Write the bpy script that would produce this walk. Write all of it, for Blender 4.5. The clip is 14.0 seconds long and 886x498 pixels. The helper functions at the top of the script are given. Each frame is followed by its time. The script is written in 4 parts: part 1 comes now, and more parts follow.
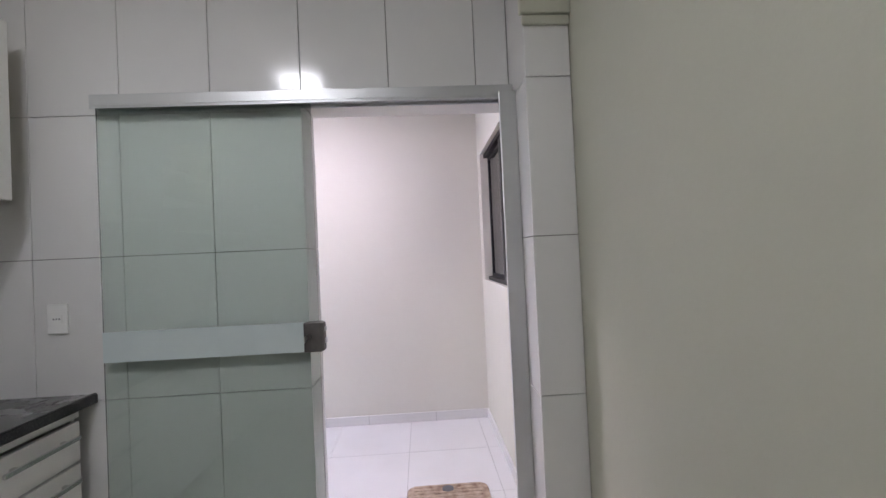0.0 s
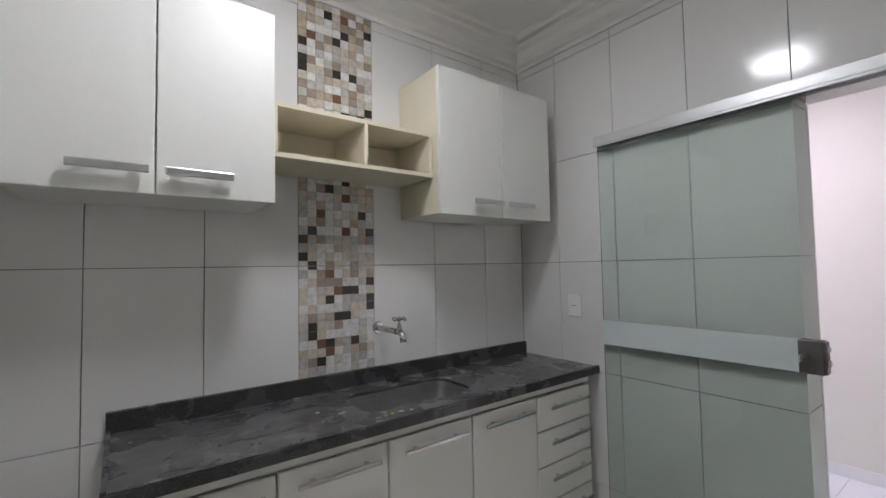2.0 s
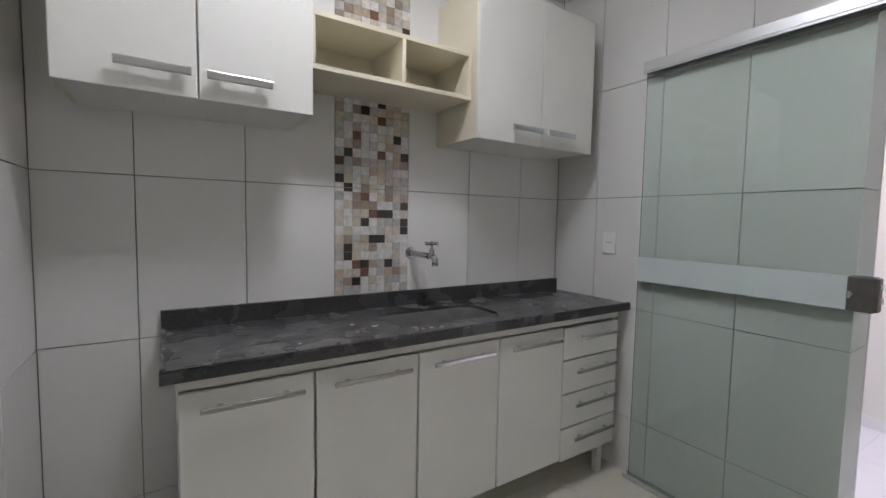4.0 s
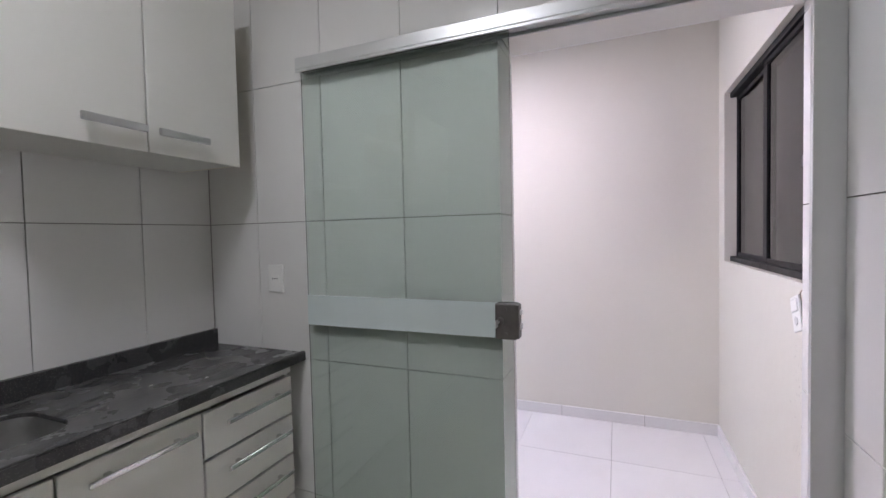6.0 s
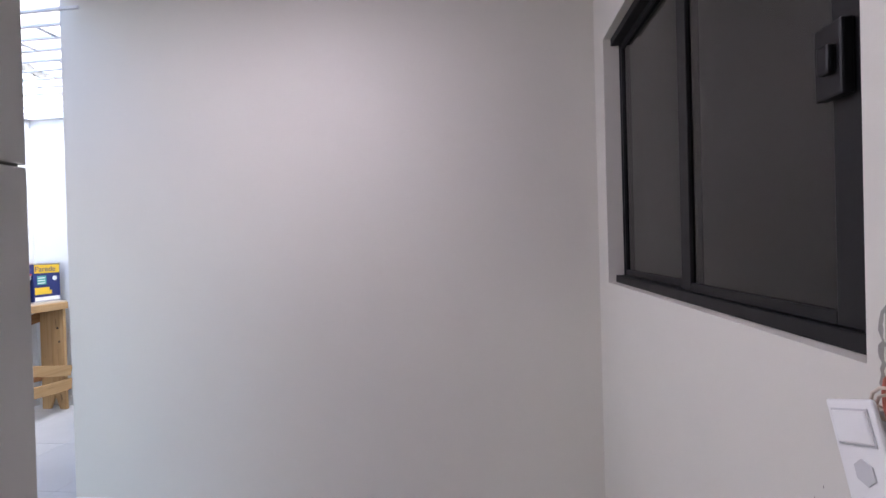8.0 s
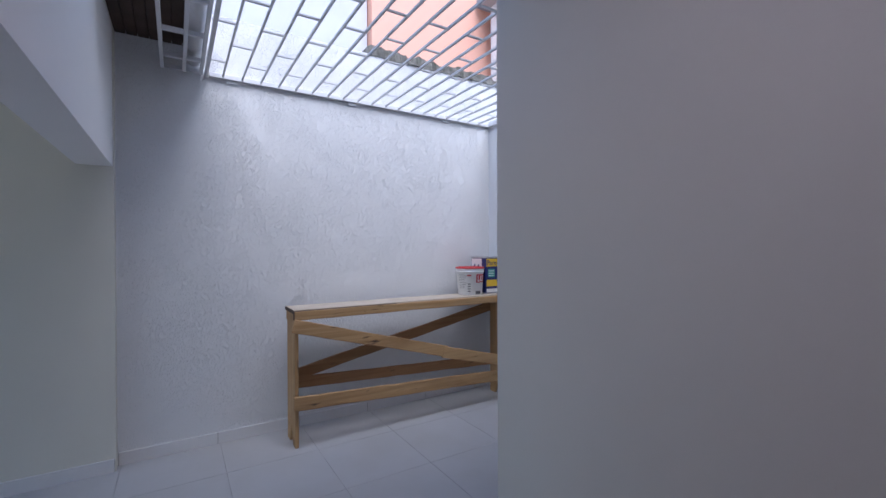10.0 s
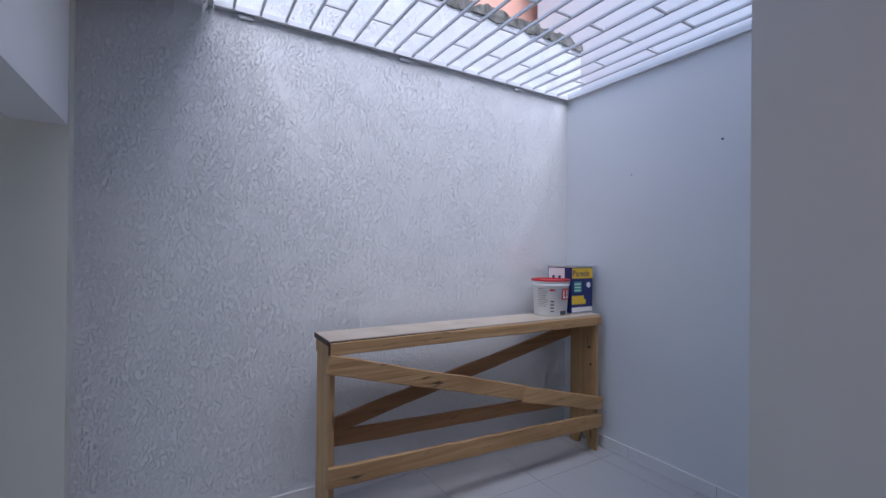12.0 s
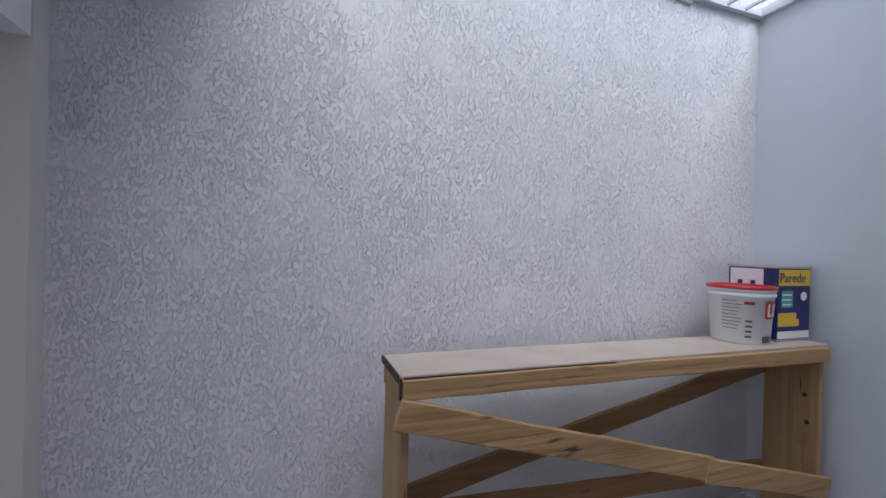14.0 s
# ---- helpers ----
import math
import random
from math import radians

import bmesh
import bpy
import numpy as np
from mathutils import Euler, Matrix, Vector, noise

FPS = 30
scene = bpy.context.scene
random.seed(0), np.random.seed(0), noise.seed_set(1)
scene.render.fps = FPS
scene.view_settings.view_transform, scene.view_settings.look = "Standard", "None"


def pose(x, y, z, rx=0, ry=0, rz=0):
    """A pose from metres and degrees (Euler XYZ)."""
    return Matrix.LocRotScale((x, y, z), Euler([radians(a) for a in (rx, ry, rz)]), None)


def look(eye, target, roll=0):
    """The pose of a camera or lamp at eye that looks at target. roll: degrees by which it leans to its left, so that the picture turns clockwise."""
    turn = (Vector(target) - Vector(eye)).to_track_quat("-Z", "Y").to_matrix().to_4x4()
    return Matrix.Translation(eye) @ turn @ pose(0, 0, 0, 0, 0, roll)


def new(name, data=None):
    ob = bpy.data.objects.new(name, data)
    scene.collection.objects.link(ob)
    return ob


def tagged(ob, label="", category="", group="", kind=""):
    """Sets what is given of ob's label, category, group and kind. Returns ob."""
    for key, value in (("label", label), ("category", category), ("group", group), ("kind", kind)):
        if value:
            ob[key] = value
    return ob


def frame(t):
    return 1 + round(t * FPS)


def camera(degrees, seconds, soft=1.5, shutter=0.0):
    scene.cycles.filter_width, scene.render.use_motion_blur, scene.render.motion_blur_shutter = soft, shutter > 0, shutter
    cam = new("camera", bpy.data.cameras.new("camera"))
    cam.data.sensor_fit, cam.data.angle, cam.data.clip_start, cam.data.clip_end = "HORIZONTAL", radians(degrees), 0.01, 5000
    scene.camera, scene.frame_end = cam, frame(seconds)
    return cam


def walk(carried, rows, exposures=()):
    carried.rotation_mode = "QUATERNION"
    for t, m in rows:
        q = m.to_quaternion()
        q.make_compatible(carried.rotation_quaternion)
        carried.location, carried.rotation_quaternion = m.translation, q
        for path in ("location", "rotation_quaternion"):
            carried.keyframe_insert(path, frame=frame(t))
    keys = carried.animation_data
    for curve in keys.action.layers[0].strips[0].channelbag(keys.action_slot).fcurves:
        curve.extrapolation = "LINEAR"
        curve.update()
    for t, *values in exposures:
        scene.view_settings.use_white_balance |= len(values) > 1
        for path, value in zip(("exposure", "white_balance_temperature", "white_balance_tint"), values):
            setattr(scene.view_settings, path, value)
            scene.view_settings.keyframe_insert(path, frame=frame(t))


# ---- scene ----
cam = camera(92.1, 14.0)
PATH = [
    (0, (0.223, -0.125, 1.397), (0.326, 1.872, 1.425), -2.6),
    (0.5, (0.161, -0.125, 1.375), (-0.374, 1.801, 1.444), -2.9),
    (1, (0.138, -0.217, 1.414), (-0.85, 1.521, 1.471), -2.2),
    (1.5, (0.172, -0.281, 1.426), (-1.161, 1.208, 1.499), -1.6),
    (2, (0.216, -0.327, 1.43), (-1.381, 0.874, 1.519), -1.1),
    (4.3, (0.207, -0.338, 1.301), (-1.458, 0.759, 1.146), 1.2),
    (4.5, (0.245, -0.304, 1.297), (-1.387, 0.842, 1.142), 1.3),
    (5, (0.223, -0.208, 1.308), (-1.211, 1.179, 1.16), 1.1),
    (5.5, (0.159, 0.03, 1.341), (-1.025, 1.641, 1.301), -0.4),
    (6, (0.115, 0.243, 1.384), (-0.637, 2.095, 1.315), -1.3),
    (6.3, (0.119, 0.429, 1.387), (-0.45, 2.346, 1.327), -1.4),
    (6.5, (0.134, 0.557, 1.4), (-0.35, 2.496, 1.34), -1.6),
    (7, (0.137, 0.875, 1.372), (-0.094, 2.861, 1.32), -1.6),
    (7.5, (0.149, 1.193, 1.356), (0.113, 3.192, 1.317), -1.7),
    (8, (0.232, 1.483, 1.354), (0.021, 3.472, 1.338), -1.6),
    (8.5, (0.149, 1.744, 1.34), (-0.367, 3.676, 1.323), -0.7),
    (9, (-0.052, 2.047, 1.382), (-1.084, 3.76, 1.37), -0.2),
    (11.3, (-1.053, 2.367, 1.409), (-2.951, 2.997, 1.396), -0.7),
    (11.7, (-1.288, 2.396, 1.416), (-3.127, 3.183, 1.408), 0.2),
    (12, (-1.488, 2.383, 1.397), (-3.202, 3.414, 1.407), 0.6),
    (12.1, (-1.526, 2.405, 1.396), (-3.198, 3.503, 1.414), 0.6),
    (12.5, (-1.684, 2.438, 1.377), (-3.195, 3.749, 1.397), 0.8),
    (13, (-1.88, 2.581, 1.368), (-3.359, 3.927, 1.381), 1.4),
    (13.3, (-1.954, 2.679, 1.368), (-3.546, 3.888, 1.387), 1.8),
    (13.5, (-2.059, 2.678, 1.36), (-3.718, 3.795, 1.365), 1.8),
    (14, (-2.292, 2.667, 1.345), (-4.18, 3.327, 1.335), 1.6),
]
walk(cam, [(t, look(eye, target, roll)) for t, eye, target, roll in PATH],
     exposures=[(0.0, 3.65, 6400, 13), (1.0, 3.7, 6400, 13), (2.2, 3.65, 6400, 12), (4.3, 3.77, 6400, 13), (5.5, 3.78, 6400, 13), (6.0, 3.72, 6400, 13), (6.5, 3.55, 6400, 13), (7.0, 3.3, 6400, 13), (7.5, 3.15, 6400, 12), (8.0, 2.9, 6350, 12), (8.5, 2.15, 6150, 13), (9.2, 1.32, 5980, 14), (11.5, 1.2, 5850, 17), (12.5, 1.05, 5850, 15), (14.0, 1.1, 6150, 14)])

# ---------------------------------------------------------------- world and light
world = bpy.data.worlds.new("sky")
scene.world = world
world.use_nodes = True
wn, wl = world.node_tree.nodes, world.node_tree.links
sky = wn.new("ShaderNodeTexSky")
sky.sky_type = 'NISHITA'
sky.sun_disc = False
sky.sun_elevation = radians(57)
sky.sun_rotation = radians(96.4)
wl.new(sky.outputs[0], wn["Background"].inputs[0])
wn["Background"].inputs[1].default_value = 0.15

sun_data = bpy.data.lights.new("sun", 'SUN')
sun_data.energy, sun_data.angle, sun_data.color = 2.0, radians(55), (0.95, 0.97, 1.0)
sun = new("sun", sun_data)
sun.matrix_world = look((8.0, -0.9, 12.4), (0, 0, 0))
PANEL_GLOW = 4.4
SERVICE_GLOW = 5.0

# ---------------------------------------------------------------- materials


def material(name, color, rough=0.5, metal=0.0, vary=0.0, vscale=6.0, bump=0.0, bscale=60.0, tint=None, grain=0.0, per_object=0.0, spec=0.5, stretch=(1, 1, 1)):
    """A principled material with stains at one scale, grain at another, and fine relief."""
    m = bpy.data.materials.new(name)
    m.use_nodes = True
    n, l = m.node_tree.nodes, m.node_tree.links
    b = n["Principled BSDF"]
    b.inputs["Base Color"].default_value = (*color, 1)
    b.inputs["Roughness"].default_value = rough
    b.inputs["Metallic"].default_value = metal
    b.inputs["Specular IOR Level"].default_value = spec
    if not (vary or bump or grain or per_object):
        return m
    co = n.new("ShaderNodeTexCoord")
    mp = n.new("ShaderNodeMapping")
    mp.inputs["Scale"].default_value = stretch
    geo = n.new("ShaderNodeNewGeometry")
    l.new(geo.outputs["Position"], mp.inputs["Vector"])
    last = None
    if vary or grain or per_object:
        mix = n.new("ShaderNodeMix")
        mix.data_type = 'RGBA'
        t = tint or tuple(c * 0.6 for c in color)
        mix.inputs["A"].default_value = (*color, 1)
        mix.inputs["B"].default_value = (*t, 1)
        a = n.new("ShaderNodeTexNoise")
        a.inputs["Scale"].default_value, a.inputs["Detail"].default_value = vscale, 6
        l.new(mp.outputs[0], a.inputs["Vector"])
        r = n.new("ShaderNodeMapRange")
        r.inputs["From Min"].default_value, r.inputs["From Max"].default_value = 0.4, 0.75
        r.inputs["To Max"].default_value = vary
        l.new(a.outputs[0], r.inputs["Value"])
        g = n.new("ShaderNodeTexNoise")
        g.inputs["Scale"].default_value, g.inputs["Detail"].default_value = vscale * 18, 3
        l.new(mp.outputs[0], g.inputs["Vector"])
        gm = n.new("ShaderNodeMath")
        gm.operation = 'MULTIPLY_ADD'
        gm.inputs[1].default_value = grain
        l.new(g.outputs[0], gm.inputs[0])
        l.new(r.outputs[0], gm.inputs[2])
        out = gm.outputs[0]
        if per_object:
            oi = n.new("ShaderNodeObjectInfo")
            om = n.new("ShaderNodeMath")
            om.operation = 'MULTIPLY_ADD'
            om.inputs[1].default_value = per_object
            l.new(oi.outputs["Random"], om.inputs[0])
            l.new(out, om.inputs[2])
            out = om.outputs[0]
        l.new(out, mix.inputs["Factor"])
        l.new(mix.outputs["Result"], b.inputs["Base Color"])
        rr = n.new("ShaderNodeMath")
        rr.operation = 'MULTIPLY_ADD'
        rr.inputs[1].default_value, rr.inputs[2].default_value = 0.18, rough
        l.new(r.outputs[0], rr.inputs[0])
        l.new(rr.outputs[0], b.inputs["Roughness"])
    if bump:
        k = n.new("ShaderNodeTexNoise")
        k.inputs["Scale"].default_value, k.inputs["Detail"].default_value = bscale, 4
        l.new(mp.outputs[0], k.inputs["Vector"])
        bp = n.new("ShaderNodeBump")
        bp.inputs["Strength"].default_value, bp.inputs["Distance"].default_value = 0.6, bump
        l.new(k.outputs[0], bp.inputs["Height"])
        l.new(bp.outputs[0], b.inputs["Normal"])
    return m


def roughcast(name, color):
    """Trowelled textured paint: short upright grooves and pits in a plain ground."""
    m = material(name, color, 0.7, vary=0.2, vscale=1.2, grain=0.06, tint=tuple(c * 0.86 for c in color))
    n, l = m.node_tree.nodes, m.node_tree.links
    geo = n.new("ShaderNodeNewGeometry")
    mp = n.new("ShaderNodeMapping")
    mp.inputs["Scale"].default_value = (1, 1, 0.5)
    l.new(geo.outputs["Position"], mp.inputs["Vector"])
    a = n.new("ShaderNodeTexNoise")
    a.inputs["Scale"].default_value, a.inputs["Detail"].default_value, a.inputs["Distortion"].default_value = 145, 3, 0.0
    l.new(mp.outputs[0], a.inputs["Vector"])
    ramp = n.new("ShaderNodeMapRange")
    ramp.inputs["From Min"].default_value, ramp.inputs["From Max"].default_value = 0.52, 0.59
    l.new(a.outputs[0], ramp.inputs["Value"])
    c = n.new("ShaderNodeTexNoise")
    c.inputs["Scale"].default_value, c.inputs["Detail"].default_value = 7, 4
    l.new(geo.outputs["Position"], c.inputs["Vector"])
    cr = n.new("ShaderNodeMapRange")
    cr.inputs["From Min"].default_value, cr.inputs["From Max"].default_value = 0.25, 0.60
    l.new(c.outputs[0], cr.inputs["Value"])
    mul = n.new("ShaderNodeMath")
    mul.operation = 'MULTIPLY'
    l.new(ramp.outputs[0], mul.inputs[0])
    l.new(cr.outputs[0], mul.inputs[1])
    bp = n.new("ShaderNodeBump")
    bp.inputs["Strength"].default_value, bp.inputs["Distance"].default_value = 1.0, 0.006
    bp.invert = True
    l.new(mul.outputs[0], bp.inputs["Height"])
    l.new(bp.outputs[0], n["Principled BSDF"].inputs["Normal"])
    return m


def pine(name, upright=False, pale=(0.47, 0.295, 0.135), dark=(0.37, 0.21, 0.085)):
    """Sawn pine: long streaks, blotches and dark saw marks along the boards."""
    m = bpy.data.materials.new(name)
    m.use_nodes = True
    n, l = m.node_tree.nodes, m.node_tree.links
    b = n["Principled BSDF"]
    b.inputs["Roughness"].default_value = 0.7
    geo = n.new("ShaderNodeNewGeometry")
    oi = n.new("ShaderNodeObjectInfo")
    shift = n.new("ShaderNodeVectorMath")
    shift.operation = 'ADD'
    l.new(geo.outputs["Position"], shift.inputs[0])
    l.new(oi.outputs["Random"], shift.inputs[1])

    def streak(scale, stretch, lo, hi):
        mp = n.new("ShaderNodeMapping")
        mp.inputs["Scale"].default_value = stretch
        l.new(shift.outputs[0], mp.inputs["Vector"])
        t = n.new("ShaderNodeTexNoise")
        t.inputs["Scale"].default_value, t.inputs["Detail"].default_value, t.inputs["Distortion"].default_value = scale, 5, 0.4
        l.new(mp.outputs[0], t.inputs["Vector"])
        q = n.new("ShaderNodeMapRange")
        q.inputs["From Min"].default_value, q.inputs["From Max"].default_value = lo, hi
        l.new(t.outputs[0], q.inputs["Value"])
        return q.outputs[0]

    def blend(fac, a, c):
        x = n.new("ShaderNodeMix")
        x.data_type = 'RGBA'
        l.new(fac, x.inputs["Factor"])
        if isinstance(a, tuple):
            x.inputs["A"].default_value = (*a, 1)
        else:
            l.new(a, x.inputs["A"])
        x.inputs["B"].default_value = (*c, 1)
        return x.outputs["Result"]

    grain = streak(48, (1, 1, 0.03) if upright else (1, 0.03, 1), 0.36, 0.70)
    col = blend(grain, pale, dark)
    col = blend(streak(3.5, (1, 0.5, 1), 0.50, 0.85), col, (0.27, 0.145, 0.06))
    col = blend(streak(30, (1, 1, 0.16) if upright else (1, 0.16, 1), 0.64, 0.74), col, (0.09, 0.05, 0.025))
    l.new(col, b.inputs["Base Color"])
    bp = n.new("ShaderNodeBump")
    bp.inputs["Strength"].default_value, bp.inputs["Distance"].default_value = 0.6, 0.003
    l.new(grain, bp.inputs["Height"])
    l.new(bp.outputs[0], b.inputs["Normal"])
    return m


def glow(name, color, strength):
    m = bpy.data.materials.new(name)
    m.use_nodes = True
    b = m.node_tree.nodes["Principled BSDF"]
    b.inputs["Base Color"].default_value = (*color, 1)
    b.inputs["Emission Color"].default_value = (*color, 1)
    b.inputs["Emission Strength"].default_value = strength
    return m


def glass(name, color, rough=0.0):
    m = bpy.data.materials.new(name)
    m.use_nodes = True
    b = m.node_tree.nodes["Principled BSDF"]
    b.inputs["Base Color"].default_value = (*color, 1)
    b.inputs["Roughness"].default_value = rough
    b.inputs["Transmission Weight"].default_value = 1.0
    b.inputs["IOR"].default_value = 1.45
    return m


M_TILE = material("glazed_white_tile", (0.76, 0.755, 0.74), 0.13, vary=0.10, vscale=2.5, bump=0.0012, bscale=5, per_object=0.10, tint=(0.66, 0.65, 0.63))
M_GROUT = material("grey_grout", (0.30, 0.29, 0.27), 0.9, vary=0.4, vscale=15)
M_WGROUT = material("pale_grout", (0.58, 0.56, 0.52), 0.85, vary=0.3, vscale=15)
M_FLOOR = material("cream_porcelain", (0.72, 0.69, 0.60), 0.16, vary=0.2, vscale=3, per_object=0.12, bump=0.0008, bscale=4, tint=(0.55, 0.52, 0.44))
M_FLOOR_OUT = material("pale_porcelain", (0.72, 0.71, 0.70), 0.28, vary=0.35, vscale=2.2, grain=0.05, per_object=0.12, tint=(0.58, 0.57, 0.55))
M_PAINT = material("off_white_paint", (0.74, 0.72, 0.68), 0.55, vary=0.25, vscale=1.6, bump=0.002, bscale=14, grain=0.04, tint=(0.62, 0.60, 0.56))
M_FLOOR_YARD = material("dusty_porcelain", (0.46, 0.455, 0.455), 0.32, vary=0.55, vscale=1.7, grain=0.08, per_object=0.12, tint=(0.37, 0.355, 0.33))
M_BACK = material("pale_olive_paint", (0.665, 0.645, 0.575), 0.55, vary=0.3, vscale=1.3, bump=0.002, bscale=14, grain=0.05, tint=(0.57, 0.55, 0.49))
M_GREEN = material("greenish_beige_paint", (0.55, 0.55, 0.45), 0.5, vary=0.3, vscale=1.8, bump=0.002, bscale=22, grain=0.05, tint=(0.46, 0.46, 0.37))
M_BEIGE = material("warm_beige_paint", (0.68, 0.66, 0.57), 0.55, vary=0.25, vscale=1.6, bump=0.002, bscale=14, grain=0.04, tint=(0.58, 0.56, 0.48))
M_CEIL = material("white_ceiling_paint", (0.80, 0.79, 0.77), 0.7, vary=0.15, vscale=2, bump=0.001, bscale=30, tint=(0.7, 0.69, 0.66))
M_ROUGH = roughcast("textured_white_paint", (0.76, 0.76, 0.75))
M_SMOOTH = material("white_yard_paint", (0.68, 0.69, 0.69), 0.6, vary=0.3, vscale=1.4, bump=0.003, bscale=9, grain=0.05, tint=(0.62, 0.63, 0.64))
M_CAB = material("white_lacquer", (0.76, 0.76, 0.72), 0.42, vary=0.15, vscale=4, bump=0.0004, bscale=18, tint=(0.64, 0.63, 0.56))
M_CREAM = material("cream_melamine", (0.74, 0.69, 0.55), 0.4, vary=0.25, vscale=5, tint=(0.62, 0.55, 0.40))
M_CHROME = material("chrome", (0.62, 0.62, 0.62), 0.09, 1.0, vary=0.3, vscale=20, tint=(0.4, 0.39, 0.38))
M_BRUSHED = material("brushed_aluminium", (0.62, 0.62, 0.62), 0.32, 1.0, vary=0.2, vscale=12)
M_ALU = material("matt_aluminium", (0.60, 0.61, 0.61), 0.38, 0.75, vary=0.15, vscale=8, tint=(0.5, 0.5, 0.5))
M_STEEL = material("stained_sink_steel", (0.56, 0.56, 0.56), 0.28, 1.0, vary=0.5, vscale=9, tint=(0.25, 0.24, 0.23))
M_DARKM = material("dark_lock_metal", (0.17, 0.16, 0.155), 0.42, 0.85, vary=0.4, vscale=30)
M_BLACK = material("black_aluminium", (0.008, 0.008, 0.009), 0.42, 0.0, vary=0.3, vscale=20, spec=0.3)
M_GLASS = glass("greenish_glass", (0.68, 0.745, 0.70))
M_BAND = material("frosted_film", (0.62, 0.70, 0.70), 0.45, vary=0.1, vscale=8)
M_WGLASS = glass("grey_window_glass", (0.37, 0.38, 0.38))
M_PLASTIC = material("white_plastic", (0.84, 0.84, 0.82), 0.35, vary=0.1, vscale=20)
M_WIRE_R = material("red_wire", (0.45, 0.12, 0.08), 0.5, vary=0.2, vscale=40)
M_WIRE_W = material("pale_wire", (0.65, 0.55, 0.45), 0.5, vary=0.2, vscale=40)
M_HOLE = material("rough_mortar", (0.06, 0.05, 0.045), 0.95, vary=0.6, vscale=30, bump=0.006, bscale=60)
M_MORTAR = material("grey_mortar", (0.34, 0.32, 0.29), 0.95, vary=0.5, vscale=40, bump=0.003, bscale=90)
M_SEAL = material("grey_seal", (0.30, 0.31, 0.28), 0.7, vary=0.3, vscale=12)
M_WOOD = pine("raw_pine")
M_WOOD_RED = pine("dark_red_pine", False, (0.36, 0.19, 0.08), (0.26, 0.125, 0.05))
M_WOOD_UP = pine("raw_pine_upright", True)
M_WOODTOP = material("pale_laminate", (0.50, 0.42, 0.33), 0.5, vary=0.5, vscale=5, grain=0.15, bump=0.001, bscale=40, tint=(0.36, 0.29, 0.22))
M_DARKWOOD = material("dark_roof_wood", (0.06, 0.035, 0.022), 0.7, vary=0.5, vscale=8)
M_BARS = material("white_painted_steel", (0.66, 0.66, 0.67), 0.4, vary=0.15, vscale=10)
M_PVC = material("grey_pvc", (0.62, 0.62, 0.62), 0.35, vary=0.2, vscale=12)
M_ORANGE = material("orange_facade_paint", (0.70, 0.37, 0.27), 0.8, vary=0.35, vscale=1.2, tint=(0.58, 0.34, 0.26))
M_PALEF = material("pale_facade", (0.50, 0.50, 0.52), 0.8, vary=0.3, vscale=1.2)
M_GREYF = material("grey_facade", (0.42, 0.40, 0.40), 0.8, vary=0.35, vscale=1.2)
M_MOSS = material("mossy_coping", (0.20, 0.19, 0.17), 0.95, vary=0.9, vscale=14, bump=0.01, bscale=40, tint=(0.03, 0.035, 0.02))
M_RED = material("red_plastic", (0.50, 0.025, 0.03), 0.35, vary=0.1, vscale=30)
M_NAVY = material("navy_print", (0.012, 0.022, 0.13), 0.3, vary=0.15, vscale=20)
M_YELLOW = material("yellow_print", (0.78, 0.50, 0.03), 0.35, vary=0.1, vscale=20)
M_TEAL = material("teal_print", (0.08, 0.36, 0.30), 0.35, vary=0.1, vscale=20)
M_INK = material("grey_ink", (0.10, 0.10, 0.11), 0.5)
M_PANEL = glow("lit_diffuser", (0.94, 0.945, 1.0), PANEL_GLOW)
M_PANEL_B = glow("lit_diffuser_service", (0.98, 0.865, 1.05), SERVICE_GLOW)


